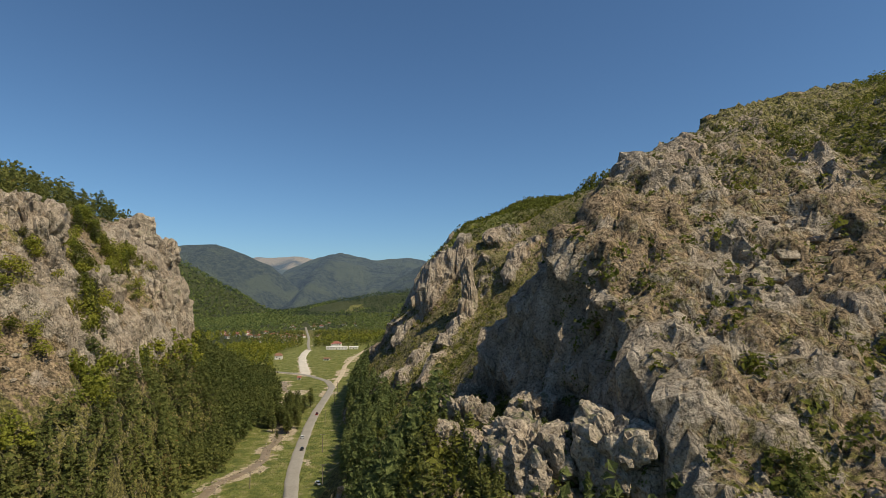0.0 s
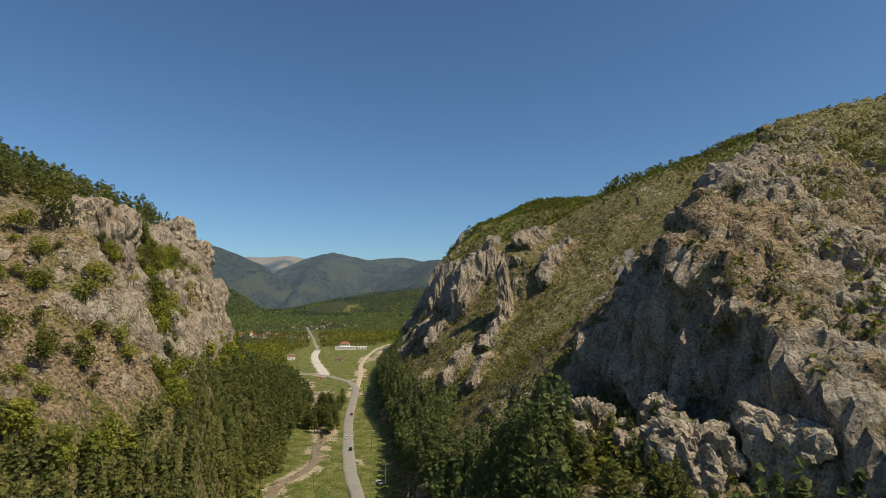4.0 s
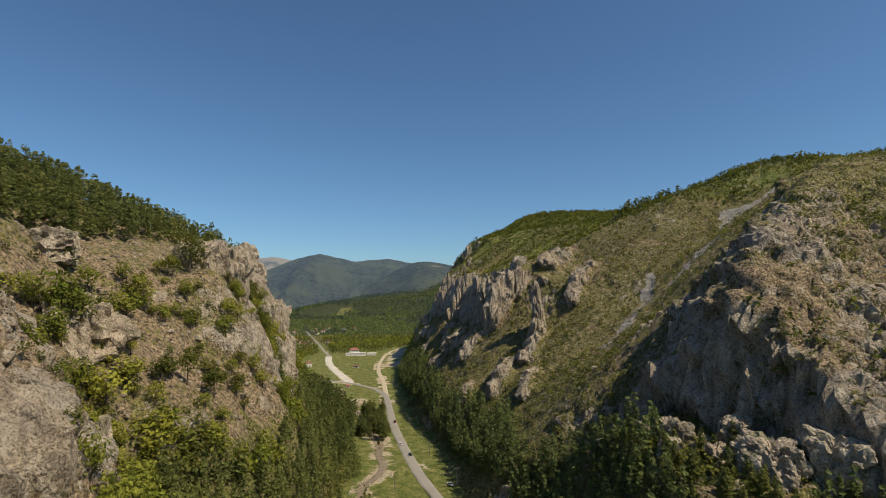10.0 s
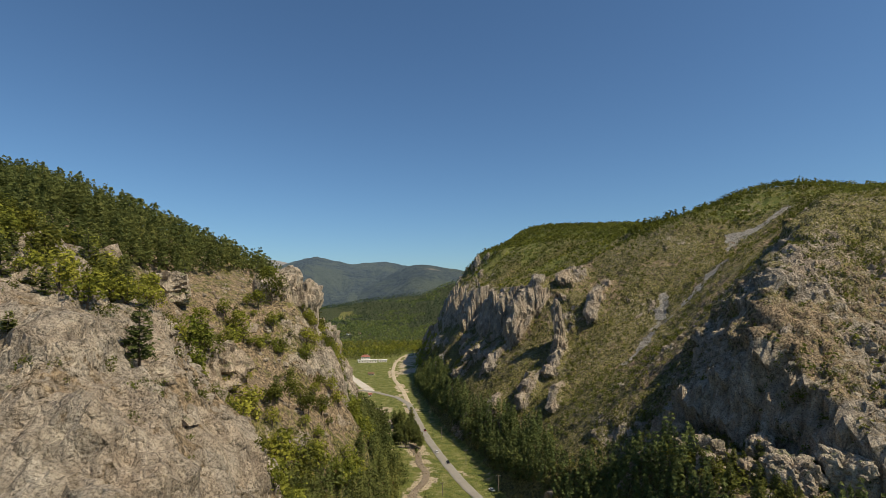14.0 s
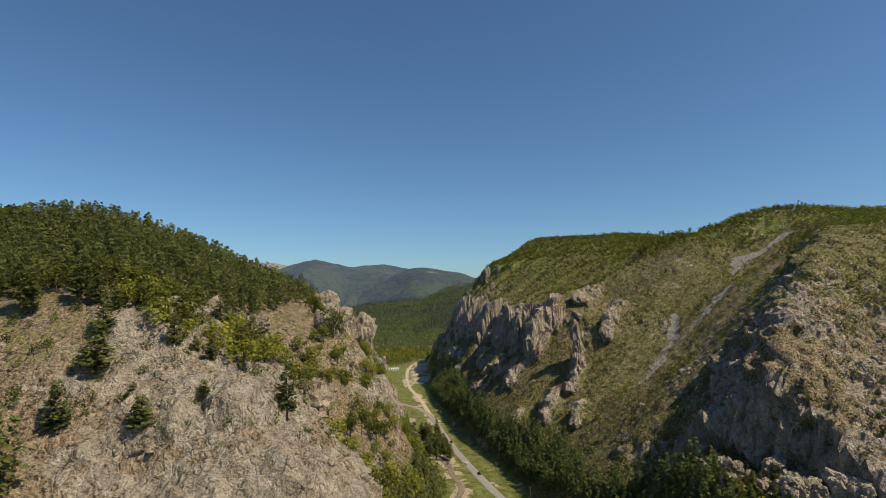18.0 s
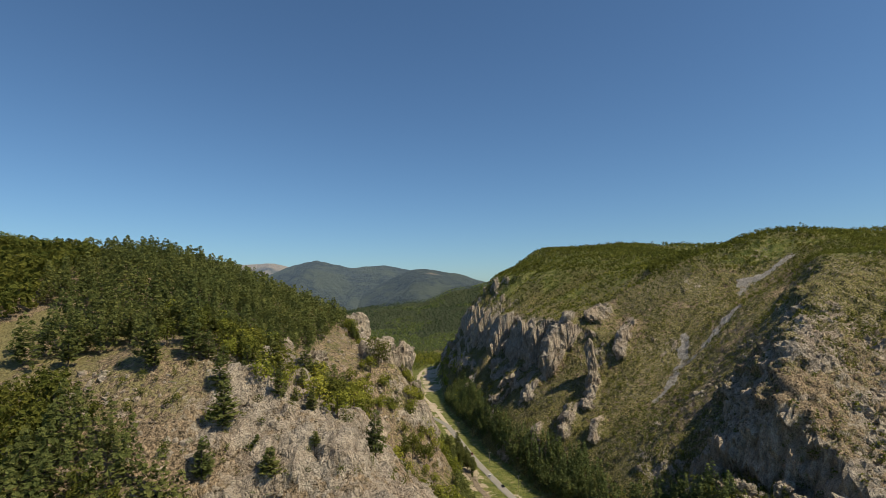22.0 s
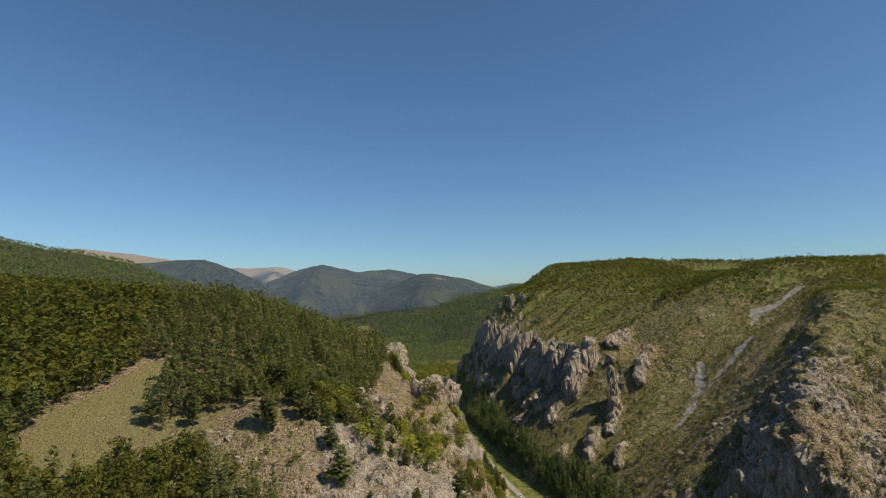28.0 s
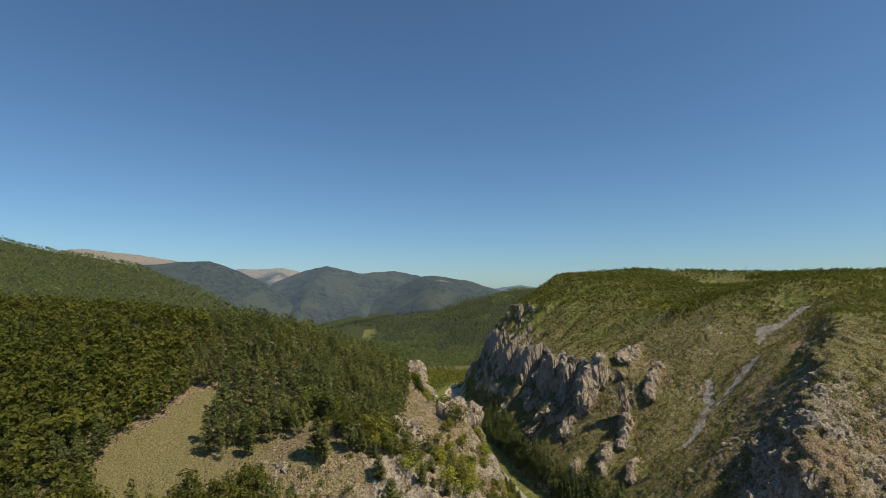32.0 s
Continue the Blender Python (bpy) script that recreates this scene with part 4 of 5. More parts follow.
def grow_woods():
    rng = np.random.default_rng(5)
    # plantation of pines beside the road, under the right-hand cliffs
    x, y, z = scatter(rng, -110, 60, 40, 620, 3.1)
    edge = np.interp(y, (40, 240, 312, 391, 552, 620), (-5, -44, -55, -69, -88, -92))
    ok = (x > edge) & (z < np.interp(y, (40, 84, 92, 140, 165, 200), (44, 44, 46, 46, 38, 27)) + 5 * fbm(x / 20, y / 20, 0, 2)) & clear_of_roads(x, y, 9) & (x < edge + 78)
    x, y, z = x[ok], y[ok], z[ok]
    mass("pine_plantation", "dense dark green pine plantation beside the road", "forest", SPRUCE_SHAPES, SPRUCE, x, y, z, rng.uniform(9.5, 15, len(x)), rng)
    # wood below the left-hand cliffs
    x, y, z = scatter(rng, -330, -90, 60, 560, 3.8)
    edge = np.interp(y, (60, 241, 295, 345, 400, 450, 520, 560), (-70, -98, -110, -115, -112, -128, -158, -185))
    ok = (x < edge) & (z < 50 + 10 * fbm(x / 25, y / 25, 0, 2)) & clear_of_roads(x, y, 10)
    x, y, z = x[ok], y[ok], z[ok]
    soft = (z + 14 * fbm(x / 40, y / 40, 3, 2) > 37)
    for pick, shapes in ((~soft & (y < 270), NARROW_SHAPES), (~soft & (y >= 270), PINE_LIGHT)):
        mass("pine_wood", "dark green pine wood on the lower slope", "forest", shapes, PINE, x[pick], y[pick], z[pick], rng.uniform(11, 16, pick.sum()), rng)
    for pick, shapes in ((soft & (y < 270), LEAF_NEAR), (soft & (y >= 270), LEAF_LIGHT)):
        mass("broadleaf_wood", "light green broadleaved wood at the foot of the cliffs", "forest", shapes, LEAF, x[pick], y[pick], z[pick], rng.uniform(7, 12, pick.sum()), rng)
    # pines over the left-hand hill, and leafy wood further up
    x, y, z = scatter(rng, -680, -170, -40, 540, 5.5)
    n1 = fbm(x / 38, y / 38, 8, 3)
    above = (z > 119 + 5 * n1) & (y > np.interp(x, (-300, -290, -250, -235), (100, 72, 74, 100)) + 10 * n1) & (x < -196)
    below = (y < np.interp(x, (-300, -264, -241, -227, -212), (50, 54, 43, 34, 20)) + 6 * n1) & (x < -207 + 5 * n1) & (y > -60)
    west = (x < -328 + 8 * n1)
    ok = (above | west) & ~below & (line_gap(x, y, LAWN_SLOPE) > 11 + 8 * ramp(112, 80, y) + 3 * n1) & (z > 40)
    x, y, z, n1 = x[ok], y[ok], z[ok], n1[ok]
    keep = (x > -332 + 30 * n1) | (y < 200) | (rng.uniform(0, 1, len(x)) < 0.55)
    x, y, z, n1 = x[keep], y[keep], z[keep], n1[keep]
    soft = (x < -332 + 30 * n1)
    near = ~soft & (y < 240) & (x > -350)
    for pick, shapes, what in ((near, PINE_SHAPES, "tall dark pines over the hilltop"), (~soft & ~near, PINE_LIGHT, "pines along the crest of the hill")):
        mass("pine_wood", what, "forest", shapes, PINE, x[pick], y[pick], z[pick], rng.uniform(11, 17, pick.sum()), rng)
    mass("broadleaf_wood", "olive green beech and oak wood on the hill", "forest", LEAF_FAR, BEECH, x[soft], y[soft], z[soft], rng.uniform(9, 14, soft.sum()), rng)
    # the wood on the near flank of the hill
    x, y, z = scatter(rng, -420, -196, -45, 66, 4.5)
    n1 = fbm(x / 38, y / 38, 8, 3)
    ok = (y < np.interp(x, (-300, -264, -241, -227, -212), (50, 54, 43, 34, 20)) + 6 * n1) & (x < -207 + 5 * n1) & (z > 40) & (x > -400) & (line_gap(x, y, LAWN_SLOPE) > 19)
    x, y, z, n1 = x[ok], y[ok], z[ok], n1[ok]
    leafy = n1 + rng.normal(0, 0.2, len(x)) > 0.25
    mass("pine_wood", "tall green pines on the near flank of the hill", "forest", PINE_SHAPES, PINE, x[~leafy], y[~leafy], z[~leafy], rng.uniform(11, 17, (~leafy).sum()), rng)
    mass("broadleaf_wood", "green trees mixed into the pine wood", "forest", LEAF_NEAR, BEECH, x[leafy], y[leafy], z[leafy], rng.uniform(8, 13, leafy.sum()), rng)
    # scrub over the right-hand hillside
    for what, shapes, y0, y1, gap, lo, hi in (("yellow-green scrub scattered over the rocky hillside", BUSH_SHAPES, 55, 345, 3.2, 1.3, 4.2), ("green scrub on the slopes between the cliffs", SPECK_SHAPES, 345, 1000, 4.8, 2.0, 4.8)):
        x, y, z = scatter(rng, -95, 330, y0, y1, gap)
        gx, gy = ground_slope(x, y)
        n1, slope = fbm(x / 24, y / 24, 2, 3), np.hypot(gx, gy)
        scree = np.min([line_gap(x, y, s) for s in SCREES], axis=0)
        dense = 0.50 + 0.55 * n1 - 0.45 * ramp(1.2, 1.9, slope) + 0.30 * ramp(140, 190, z) + 0.15 * ramp(330, 420, y)
        dense = dense + 0.2 * ramp(95, 120, z) * ramp(220, 160, y) + 0.22 * ramp(130, 70, y + 0.2 * x)
        dense = dense + 0.5 * on_spur(x, y, z) * ramp(0.2, -0.4, gy - 0.9 * gx) * ramp(150, 110, z)
        ok = (rng.uniform(0, 1, len(x)) < dense) & (z > 20) & (scree > 4)
        x, y, z = x[ok], y[ok], z[ok]
        mass("scrub", what, "scrub", shapes, SCRUB, x, y, z, rng.uniform(lo, hi, len(x)) * (1 + 0.5 * ramp(150, 200, z)) * (1 + 0.35 * ramp(190, 130, y)), rng)
    # bushes clinging to the shaded wall of the spur
    x, y, z = scatter(rng, 6, 44, 78, 162, 1.1)
    gx, gy = ground_slope(x, y)
    ok = (np.hypot(gx, gy) > 1.8) & (z > 58) & (rng.uniform(0, 1, len(x)) < 0.24 + 0.25 * fbm(x / 12, y / 12, z / 12, 2))
    mass("scrub", "dark green bushes clinging to the shaded rock wall", "scrub", BUSH_SHAPES, SCRUB, x[ok], y[ok], z[ok], rng.uniform(1.2, 3.0, ok.sum()), rng)
    # taller thickets on the plateau
    for shapes, x0, x1, y0, y1, gap, lo, hi in ((BUSH_SHAPES, 20, 420, 350, 640, 7.0, 3, 6.5), (SPECK_SHAPES, 20, 950, 640, 1300, 8.5, 4, 8), (SPECK_SHAPES, 420, 900, 300, 640, 8.5, 4, 8)):
        x, y, z = scatter(rng, x0, x1, y0, y1, gap)
        n1 = fbm(x / 70, y / 70, 4, 3)
        ok = (z > 166) & (rng.uniform(0, 1, len(x)) < np.maximum(0.55, 0.62 + 0.7 * n1 + 0.3 * ramp(640, 800, y)))
        x, y, z = x[ok], y[ok], z[ok]
        tall = n1[ok] + rng.normal(0, 0.15, len(x)) > 0.12
        mass("thicket", "dark green thickets and low trees on the plateau", "thicket", shapes, BEECH, x[tall], y[tall], z[tall], rng.uniform(lo, hi * 1.25, tall.sum()), rng)
        mass("thicket", "light green bushes on the plateau", "thicket", shapes, LEAF, x[~tall], y[~tall], z[~tall], rng.uniform(lo * 0.6, hi * 0.7, (~tall).sum()), rng)
    x, y, z = scatter(rng, 320, 450, 740, 800, 6.0)
    ok = np.abs(y - 770 + 0.2 * (x - 400)) < 14 + 10 * fbm(x / 40, y / 40, 1, 2)
    mass("pine_wood", "dark belt of conifers on the plateau skyline", "forest", POINT_SHAPES, PINE, x[ok], y[ok], z[ok], rng.uniform(11, 17, ok.sum()), rng)
    x, y, z = scatter(rng, 100, 720, 400, 800, 7.0)
    n1 = fbm(x / 40, y / 40, 9, 2)
    ok = (((x - 142) / 30) ** 2 + ((y - 436) / 13) ** 2 + 0.5 * n1 < 0.9) | (x > 400) & (np.abs(y - 720 + 0.25 * (x - 420)) < 26 + 25 * n1)
    mass("plateau_trees", "dark green low trees along the plateau", "trees", LEAF_FAR, BEECH, x[ok], y[ok], z[ok], rng.uniform(7, 13, ok.sum()), rng)
    # woods round the village and on the hills behind it
    x, y, z = scatter(rng, -900, 900, 560, 2560, 13.5)
    n1 = fbm(x / 120, y / 120, 6, 3)
    meadow = (z < 2.5) & (x > np.interp(y, (560, 700, 800, 900, 1000), (-170, -225, -245, -235, -230))) & (y < np.interp(x, (-250, -190, -150, -90), (880, 900, 905, 960)))
    village = (np.hypot(x + 405, y - 1110) < 75) | (np.hypot((x + 312) / 1.0, (y - 1200) / 2.4) < 62) | (line_gap(x, y, VILLAGE_LANE) < 22)
    ok = ~meadow & (z < 300) & clear_of_roads(x, y, 11) & ~(village & (rng.uniform(0, 1, len(x)) < 0.42)) & ((x < -60) | (y > 1250)) & (rng.uniform(0, 1, len(x)) < 0.9)
    x, y, z, n1 = x[ok], y[ok], z[ok], n1[ok]
    belt = np.maximum(ramp(30, 10, np.abs(y - 905 - 0.2 * (x + 100))) * ramp(-190, -170, x), ramp(1500, 1620, y + 0.25 * x) * ramp(-0.5, 0.1, n1 + 0.2))
    dark = (0.6 * n1 + belt > 0.42) & ~((y > 980) & (y < 1480) & (x > -230))
    open_field = np.hypot((x - FAR_FIELD[0]) / 110, (y - FAR_FIELD[1]) / 170) + 0.2 * n1 < 0.85
    x, y, z, n1, dark = x[~open_field], y[~open_field], z[~open_field], n1[~open_field], dark[~open_field]
    close = y < 1150
    mass("pine_wood", "dark pines behind the meadows", "forest", PINE_LIGHT, PINE, x[dark & close], y[dark & close], z[dark & close], rng.uniform(9, 15, (dark & close).sum()), rng)
    mass("broadleaf_wood", "green trees round the village", "forest", LEAF_FAR, LEAF, x[~dark & close], y[~dark & close], z[~dark & close], rng.uniform(8, 13, (~dark & close).sum()), rng)
    mass("far_pine_wood", "dark conifers on the far hillside", "forest", POINT_SHAPES, HAZED_PINE, x[dark & ~close], y[dark & ~close], z[dark & ~close], rng.uniform(14, 20, (dark & ~close).sum()), rng)
    mass("far_broadleaf_wood", "light green woods behind the village", "forest", SPECK_SHAPES, HAZED_LEAF, x[~dark & ~close], y[~dark & ~close], z[~dark & ~close], rng.uniform(10, 15, (~dark & ~close).sum()), rng)
    # dense trees round the meadow and behind the hall
    x, y, z = scatter(rng, -330, -40, 560, 1160, 7.2)
    n1 = fbm(x / 60, y / 60, 11, 3)
    meadow = (x > np.interp(y, (560, 700, 800, 900, 1000), (-172, -226, -240, -226, -222))) & (y < np.interp(x, (-250, -190, -150, -90), (872, 884, 888, 940)))
    village = (np.hypot(x + 312, (y - 1200) / 2.4) < 62) | (np.hypot(x + 262, y - 1010) < 40)
    ok = ~meadow & (z < 14) & clear_of_roads(x, y, 10) & ~(village & (rng.uniform(0, 1, len(x)) < 0.6)) & (np.hypot(x + 216, y - 716) > 14)
    x, y, z, n1 = x[ok], y[ok], z[ok], n1[ok]
    dark = (n1 > 0.10) | (y < 935 + 0.2 * (x + 100)) & (x > -190)
    mass("pine_wood", "dark pines closing in the meadow", "forest", POINT_SHAPES, PINE, x[dark], y[dark], z[dark], rng.uniform(9, 16, dark.sum()), rng)
    mass("broadleaf_wood", "light green trees behind the meadow", "forest", LEAF_FAR, LEAF, x[~dark], y[~dark], z[~dark], rng.uniform(7, 12, (~dark).sum()), rng)
    x, y, z = scatter(rng, -20, 260, 415, 920, 5.4)
    n1 = fbm(x / 30, y / 30, 12, 3)
    gx, gy = ground_slope(x, y)
    ok = (z > 112 + 10 * n1) & (z < 205) & (np.hypot(gx, gy) < 1.5) & (rng.uniform(0, 1, len(x)) < 0.62 + 0.6 * n1)
    x, y, z, n1 = x[ok], y[ok], z[ok], n1[ok]
    deep = n1 > 0.22
    for pick, mat, what in ((deep, BEECH, "dark green bushes above the cliffs"), (~deep, LEAF, "light green bushes above the cliffs")):
        mass("thicket", what, "thicket", SPECK_SHAPES, mat, x[pick], y[pick], z[pick], rng.uniform(2.2, 5.4, pick.sum()), rng)
    # the large wooded hill further back
    x, y, z = scatter(rng, -2300, -500, 1000, 2020, 17.5)
    ok = (z > 6) & ~((x > -900) & (y < 1100) & (z < 20))
    x, y, z = x[ok], y[ok], z[ok]
    mass("far_broadleaf_wood", "mixed woods covering the large hill", "forest", SPECK_SHAPES, HAZED_LEAF, x, y, z, rng.uniform(13, 19, len(x)), rng)


grow_woods()

# ---- boulders, crags and loose rock ----
def rock_shape(rng, fine=3, rough=0.32, size=(1, 1, 1)):
    """A broken limestone block about one unit across; size gives its proportions."""
    bm = bmesh.new()
    bmesh.ops.create_icosphere(bm, subdivisions=max(fine, 1), radius=0.5)
    co = np.array([v.co for v in bm.verts])
    faces = np.array([[v.index for v in f.verts] for f in bm.faces])
    bm.free()
    co = co / (np.abs(co).max(1)[:, None] * 2) ** 0.55
    ratio = np.array(size, float) / sorted(size)[1]
    p = co * ratio + rng.uniform(0, 500, 3)
    f1, c1 = cells(p[:, 0], p[:, 1], p[:, 2] * 0.6, 0.46)
    f2, c2 = cells(p[:, 0], p[:, 1], p[:, 2] * 0.6, 0.17)
    f3, c3 = cells(p[:, 0], p[:, 1], p[:, 2] * 0.7, 0.08)
    k = rough * (1.3 * (f1 - 0.5) + 0.75 * (f2 - 0.5) + 0.28 * (f3 - 0.5) + 0.25 * c1 + 0.16 * c2 + 0.06 * c3 + 0.75 * fbm(p[:, 0] * 2.0, p[:, 1] * 2.0, p[:, 2] * 1.4, 4))
    return co * (1 + k[:, None] * np.minimum(1 / ratio, 1.0)), faces


ROCK_RNG = np.random.default_rng(23)


def boulder(name, label, category, x, y, size, rng, group="", sink=0.22, fine=4, turn=None, taper=0.0, pitch=None):
    """A block on the hillside; size is its length, depth and height."""
    v, f = rock_shape(rng, fine, 0.40, size)
    v = v * np.where([[True, True, False]], 1 - taper * v[:, 2:3], 1)
    me = mesh_of(name, v * np.array(size), f, ROCK, False)
    ob = tagged(new(name, me), label, category, group)
    ob.matrix_basis = pose(x, y, ground_z(x, y) + size[2] * (0.5 - sink), rng.uniform(-8, 8) if pitch is None else pitch, rng.uniform(-8, 8), rng.uniform(0, 360) if turn is None else turn)
    return ob


for x, y, w, d, h in ((14, 89, 13, 9, 11), (5, 122, 8, 7, 10), (18, 110, 8, 7, 11), (26, 83, 11, 8, 11), (6, 144, 5, 5, 9), (8, 102, 8, 6, 6), (31, 69, 9, 7, 8), (0, 111, 6, 5, 6), (38, 63, 8, 6, 7), (7, 95, 5, 4, 4), (11, 114, 5, 4, 5), (2, 133, 5, 4, 6)):
    boulder("boulder", "pale grey limestone boulder with shaded sides among pines", "boulder", x, y, (w, d, h), ROCK_RNG, "boulders below the spur", fine=5)

boulder("rock_spire", "tall thin limestone needle standing on the slope", "rock", 18, 344, (8, 10, 62), ROCK_RNG, sink=0.45, turn=-20, taper=0.45)
boulder("crag", "broken limestone crag leaning against the needle", "rock", 12, 336, (8, 9, 30), ROCK_RNG, "crags of the eastern slope", sink=0.5, turn=-20, taper=0.4)
for x, y, w, d, h, turn in ((-164, 198, 17, 15, 26, 10), (-170, 126, 16, 14, 18, 25), (-152, 98, 9, 8, 20, 0), (-146, 228, 12, 18, 24, 0), (-193, 366, 18, 18, 19, 10), (-188, 386, 12, 14, 24, 0),
                            (-178, 352, 14, 20, 27, 0), (-168, 330, 14, 18, 30, 10), (-160, 306, 13, 16, 28, 0), (-194, 330, 22, 18, 18, 0), (-198, 148, 18, 12, 11, 30), (-212, 118, 20, 12, 10, 20), (-154, 204, 13, 15, 24, 15)):
    boulder("crag", "warm grey limestone crag on the sunlit cliff", "rock", x, y, (w, d, h), ROCK_RNG, "crags of the western cliff", sink=0.60, turn=turn)


def loose_rock():
    """Broken blocks lying thick over the two rocky faces."""
    rng = np.random.default_rng(31)
    shapes = [rock_shape(rng, 1, 0.5) for _ in range(8)]
    x, y, z = scatter(rng, 5, 190, 58, 250, 1.9)
    n1 = fbm(x / 15, y / 15, 4, 3)
    thick = (0.30 * ramp(100, 40, np.abs(y - 110 - 0.55 * (x - 40))) + 0.35 * n1) * (1 - 0.5 * ramp(105, 125, z))
    ok = (rng.uniform(0, 1, len(x)) < thick) & (z > 50)
    x2, y2, z2 = scatter(rng, -260, -110, 28, 400, 2.6)
    n2 = fbm(x2 / 18, y2 / 18, 1, 3)
    ok2 = (rng.uniform(0, 1, len(x2)) < 0.15 + 0.25 * n2 + 0.2 * ramp(110, 70, y2)) & (z2 > 52) & (z2 < 122)
    for what, px, py, pz in (("angular pale stones on the rocky spur", x[ok], y[ok], z[ok]), ("broken stones on the dry western slope", x2[ok2], y2[ok2], z2[ok2])):
        v_all, f_all, base = [], [], 0
        for k in range(len(px)):
            sv, sf = shapes[k % 8]
            s = rng.uniform(0.4, 1.0) ** 2 * (4.6 if rng.uniform() < 0.12 else 2.4)
            a = rng.uniform(0, 6.28)
            r = np.array([[math.cos(a), -math.sin(a), 0], [math.sin(a), math.cos(a), 0], [0, 0, 1]])
            v_all.append((sv * s * np.array([rng.uniform(0.8, 1.5), 1, rng.uniform(0.6, 1.1)])) @ r.T + (px[k], py[k], pz[k] - 0.05 * s))
            f_all.append(sf + base)
            base += len(sv)
        tagged(new("loose_stones", mesh_of("loose_stones", np.concatenate(v_all), np.concatenate(f_all), ROCK, False)), what, "stones", kind="stuff")


loose_rock()


# ---- single trees and shrubs ----
def set_trees():
    rng = np.random.default_rng(77)
    plant("tree", ROUND_MESH, LEAF_TRUNK, "large round dark green tree on the dry slope", "tree", "", -165, 186, 17, rng, wide=1.1)
    plant("pine", PINE_MESH, PINE_TRUNK, "lone dark pine growing from the rock wall", "tree", "", -161, 54, 16, rng, wide=1.1)
    plant("tree", LEAF_MESH, LEAF_TRUNK, "lone tree standing on the cliff top", "tree", "", -211, 336, 15, rng, wide=0.85)
    for x, y, w, h in ((-174, 118, 15, 17), (-171, 113, 9, 10), (-171, 120, 14, 14), (-169, 133, 11, 13), (-171, 150, 12, 12), (-171, 159, 12, 12), (-178, 160, 8, 9), (-165, 133, 8, 7), (-160, 132, 6, 7), (-156, 124, 12, 10), (-156, 112, 14, 15), (-157, 106, 6, 7), (-147, 143, 9, 13),
                       (-151, 134, 9, 10), (-149, 126, 7, 8), (-141, 151, 10, 11), (-146, 160, 8, 8), (-147, 178, 11, 10), (-156, 171, 7, 8), (-159, 170, 7, 6), (-151, 162, 5, 7), (-138, 165, 9, 9), (-145, 117, 16, 14)):
        plant("tree", LEAF_MESH, LEAF_TRUNK, "bushy yellow-green tree on the dry cliff slope", "tree", "trees on the western slope", x, y, h, rng, wide=w / (0.78 * h))
    for x, y, w, h in ((-138, 128, 13, 13), (-134, 134, 12, 14), (-135, 70, 8, 11), (-139, 69, 6, 9), (-148, 104, 6, 6), (-164, 162, 6, 6), (-175, 132, 5, 6), (-164, 123, 6, 7), (-164, 106, 6, 8), (-161, 109, 8, 11), (-139, 120, 13, 11), (-142, 102, 14, 10), (-149, 194, 8, 6), (-148, 176, 7, 6),
                       (-213, 69, 8, 7), (-206, 75, 14, 10), (-196, 75, 13, 12), (-209, 42, 7, 7), (-162, 167, 6, 6), (-157, 169, 7, 6), (-148, 183, 10, 8), (-169, 222, 15, 13), (-182, 146, 11, 9)):
        plant("tree", LEAF_MESH, LEAF_TRUNK, "round green tree rooted between limestone outcrops", "tree", "trees between the outcrops", x, y, h, rng, wide=w / (0.78 * h))
    for x, y, w, h in ((-223, 66, 10, 17), (-223, 88, 11, 12), (-237, 63, 12, 18), (-233, 60, 10, 14), (-255, 90, 10, 15), (-188, 81, 11, 14), (-197, 61, 9, 10), (-205, 41, 12, 16), (-189, 30, 9, 10), (-206, 28, 10, 13), (-205, 130, 8, 9), (-190, 148, 9, 9), (-151, 138, 8, 10), (-194, 37, 5, 5), (-178, 38, 5, 5),
                       (-210, 76, 8, 10), (-201, 70, 7, 9), (-238, 104, 9, 14), (-248, 95, 10, 15), (-268, 75, 9, 14), (-262, 92, 9, 15)):
        plant("pine", PINE_MESH, PINE_TRUNK, "olive green pine on the open stony slope", "tree", "pines on the open slope", x, y, h, rng, wide=w / (0.62 * h))
    for k in range(110):
        x, y = rng.uniform(-252, -166), rng.uniform(52, 118)
        if ground_z(x, y) > 104 and y > 44 - 0.7 * (x + 200):
            leafy = rng.uniform() < 0.4
            plant("tree" if leafy else "pine", LEAF_MESH if leafy else PINE_MESH, LEAF_TRUNK if leafy else PINE_TRUNK, "round green tree on the open stony slope" if leafy else "olive green pine on the open stony slope", "tree", "pines on the open slope", x, y, rng.uniform(5.5, 13), rng, wide=1.2)
    for x, y, h in ((-96, 336, 13), (-100, 344, 14), (-94, 350, 13), (-98, 356, 12), (-92, 328, 10), (-102, 330, 12), (-104, 352, 13), (-97, 366, 12), (-100, 376, 11), (-90, 340, 9), (-106, 340, 12), (-95, 315, 5)):
        plant("pine", PINE_MESH, PINE_TRUNK, "dark pine in the clump beside the brook", "tree", "trees beside the brook", x, y, h, rng, wide=1.1)
    for k in range(46):
        x, y = rng.uniform(-112, -92), rng.uniform(322, 408)
        if float(floor_gap(np.array([x]), np.array([y]))[0]) > 6:
            plant("pine", PINE_MESH, PINE_TRUNK, "dark pine in the clump beside the brook", "tree", "trees beside the brook", x, y, rng.uniform(9, 15), rng, wide=1.1)
    for k in range(130):
        x, y = rng.uniform(-186, -126), rng.uniform(96, 290)
        if 52 < ground_z(x, y) < 108:
            plant("tree", LEAF_MESH, LEAF_TRUNK, "small bushy green tree on the dry cliff slope", "tree", "trees on the western slope", x, y, rng.uniform(4, 9.5), rng, wide=1.25)
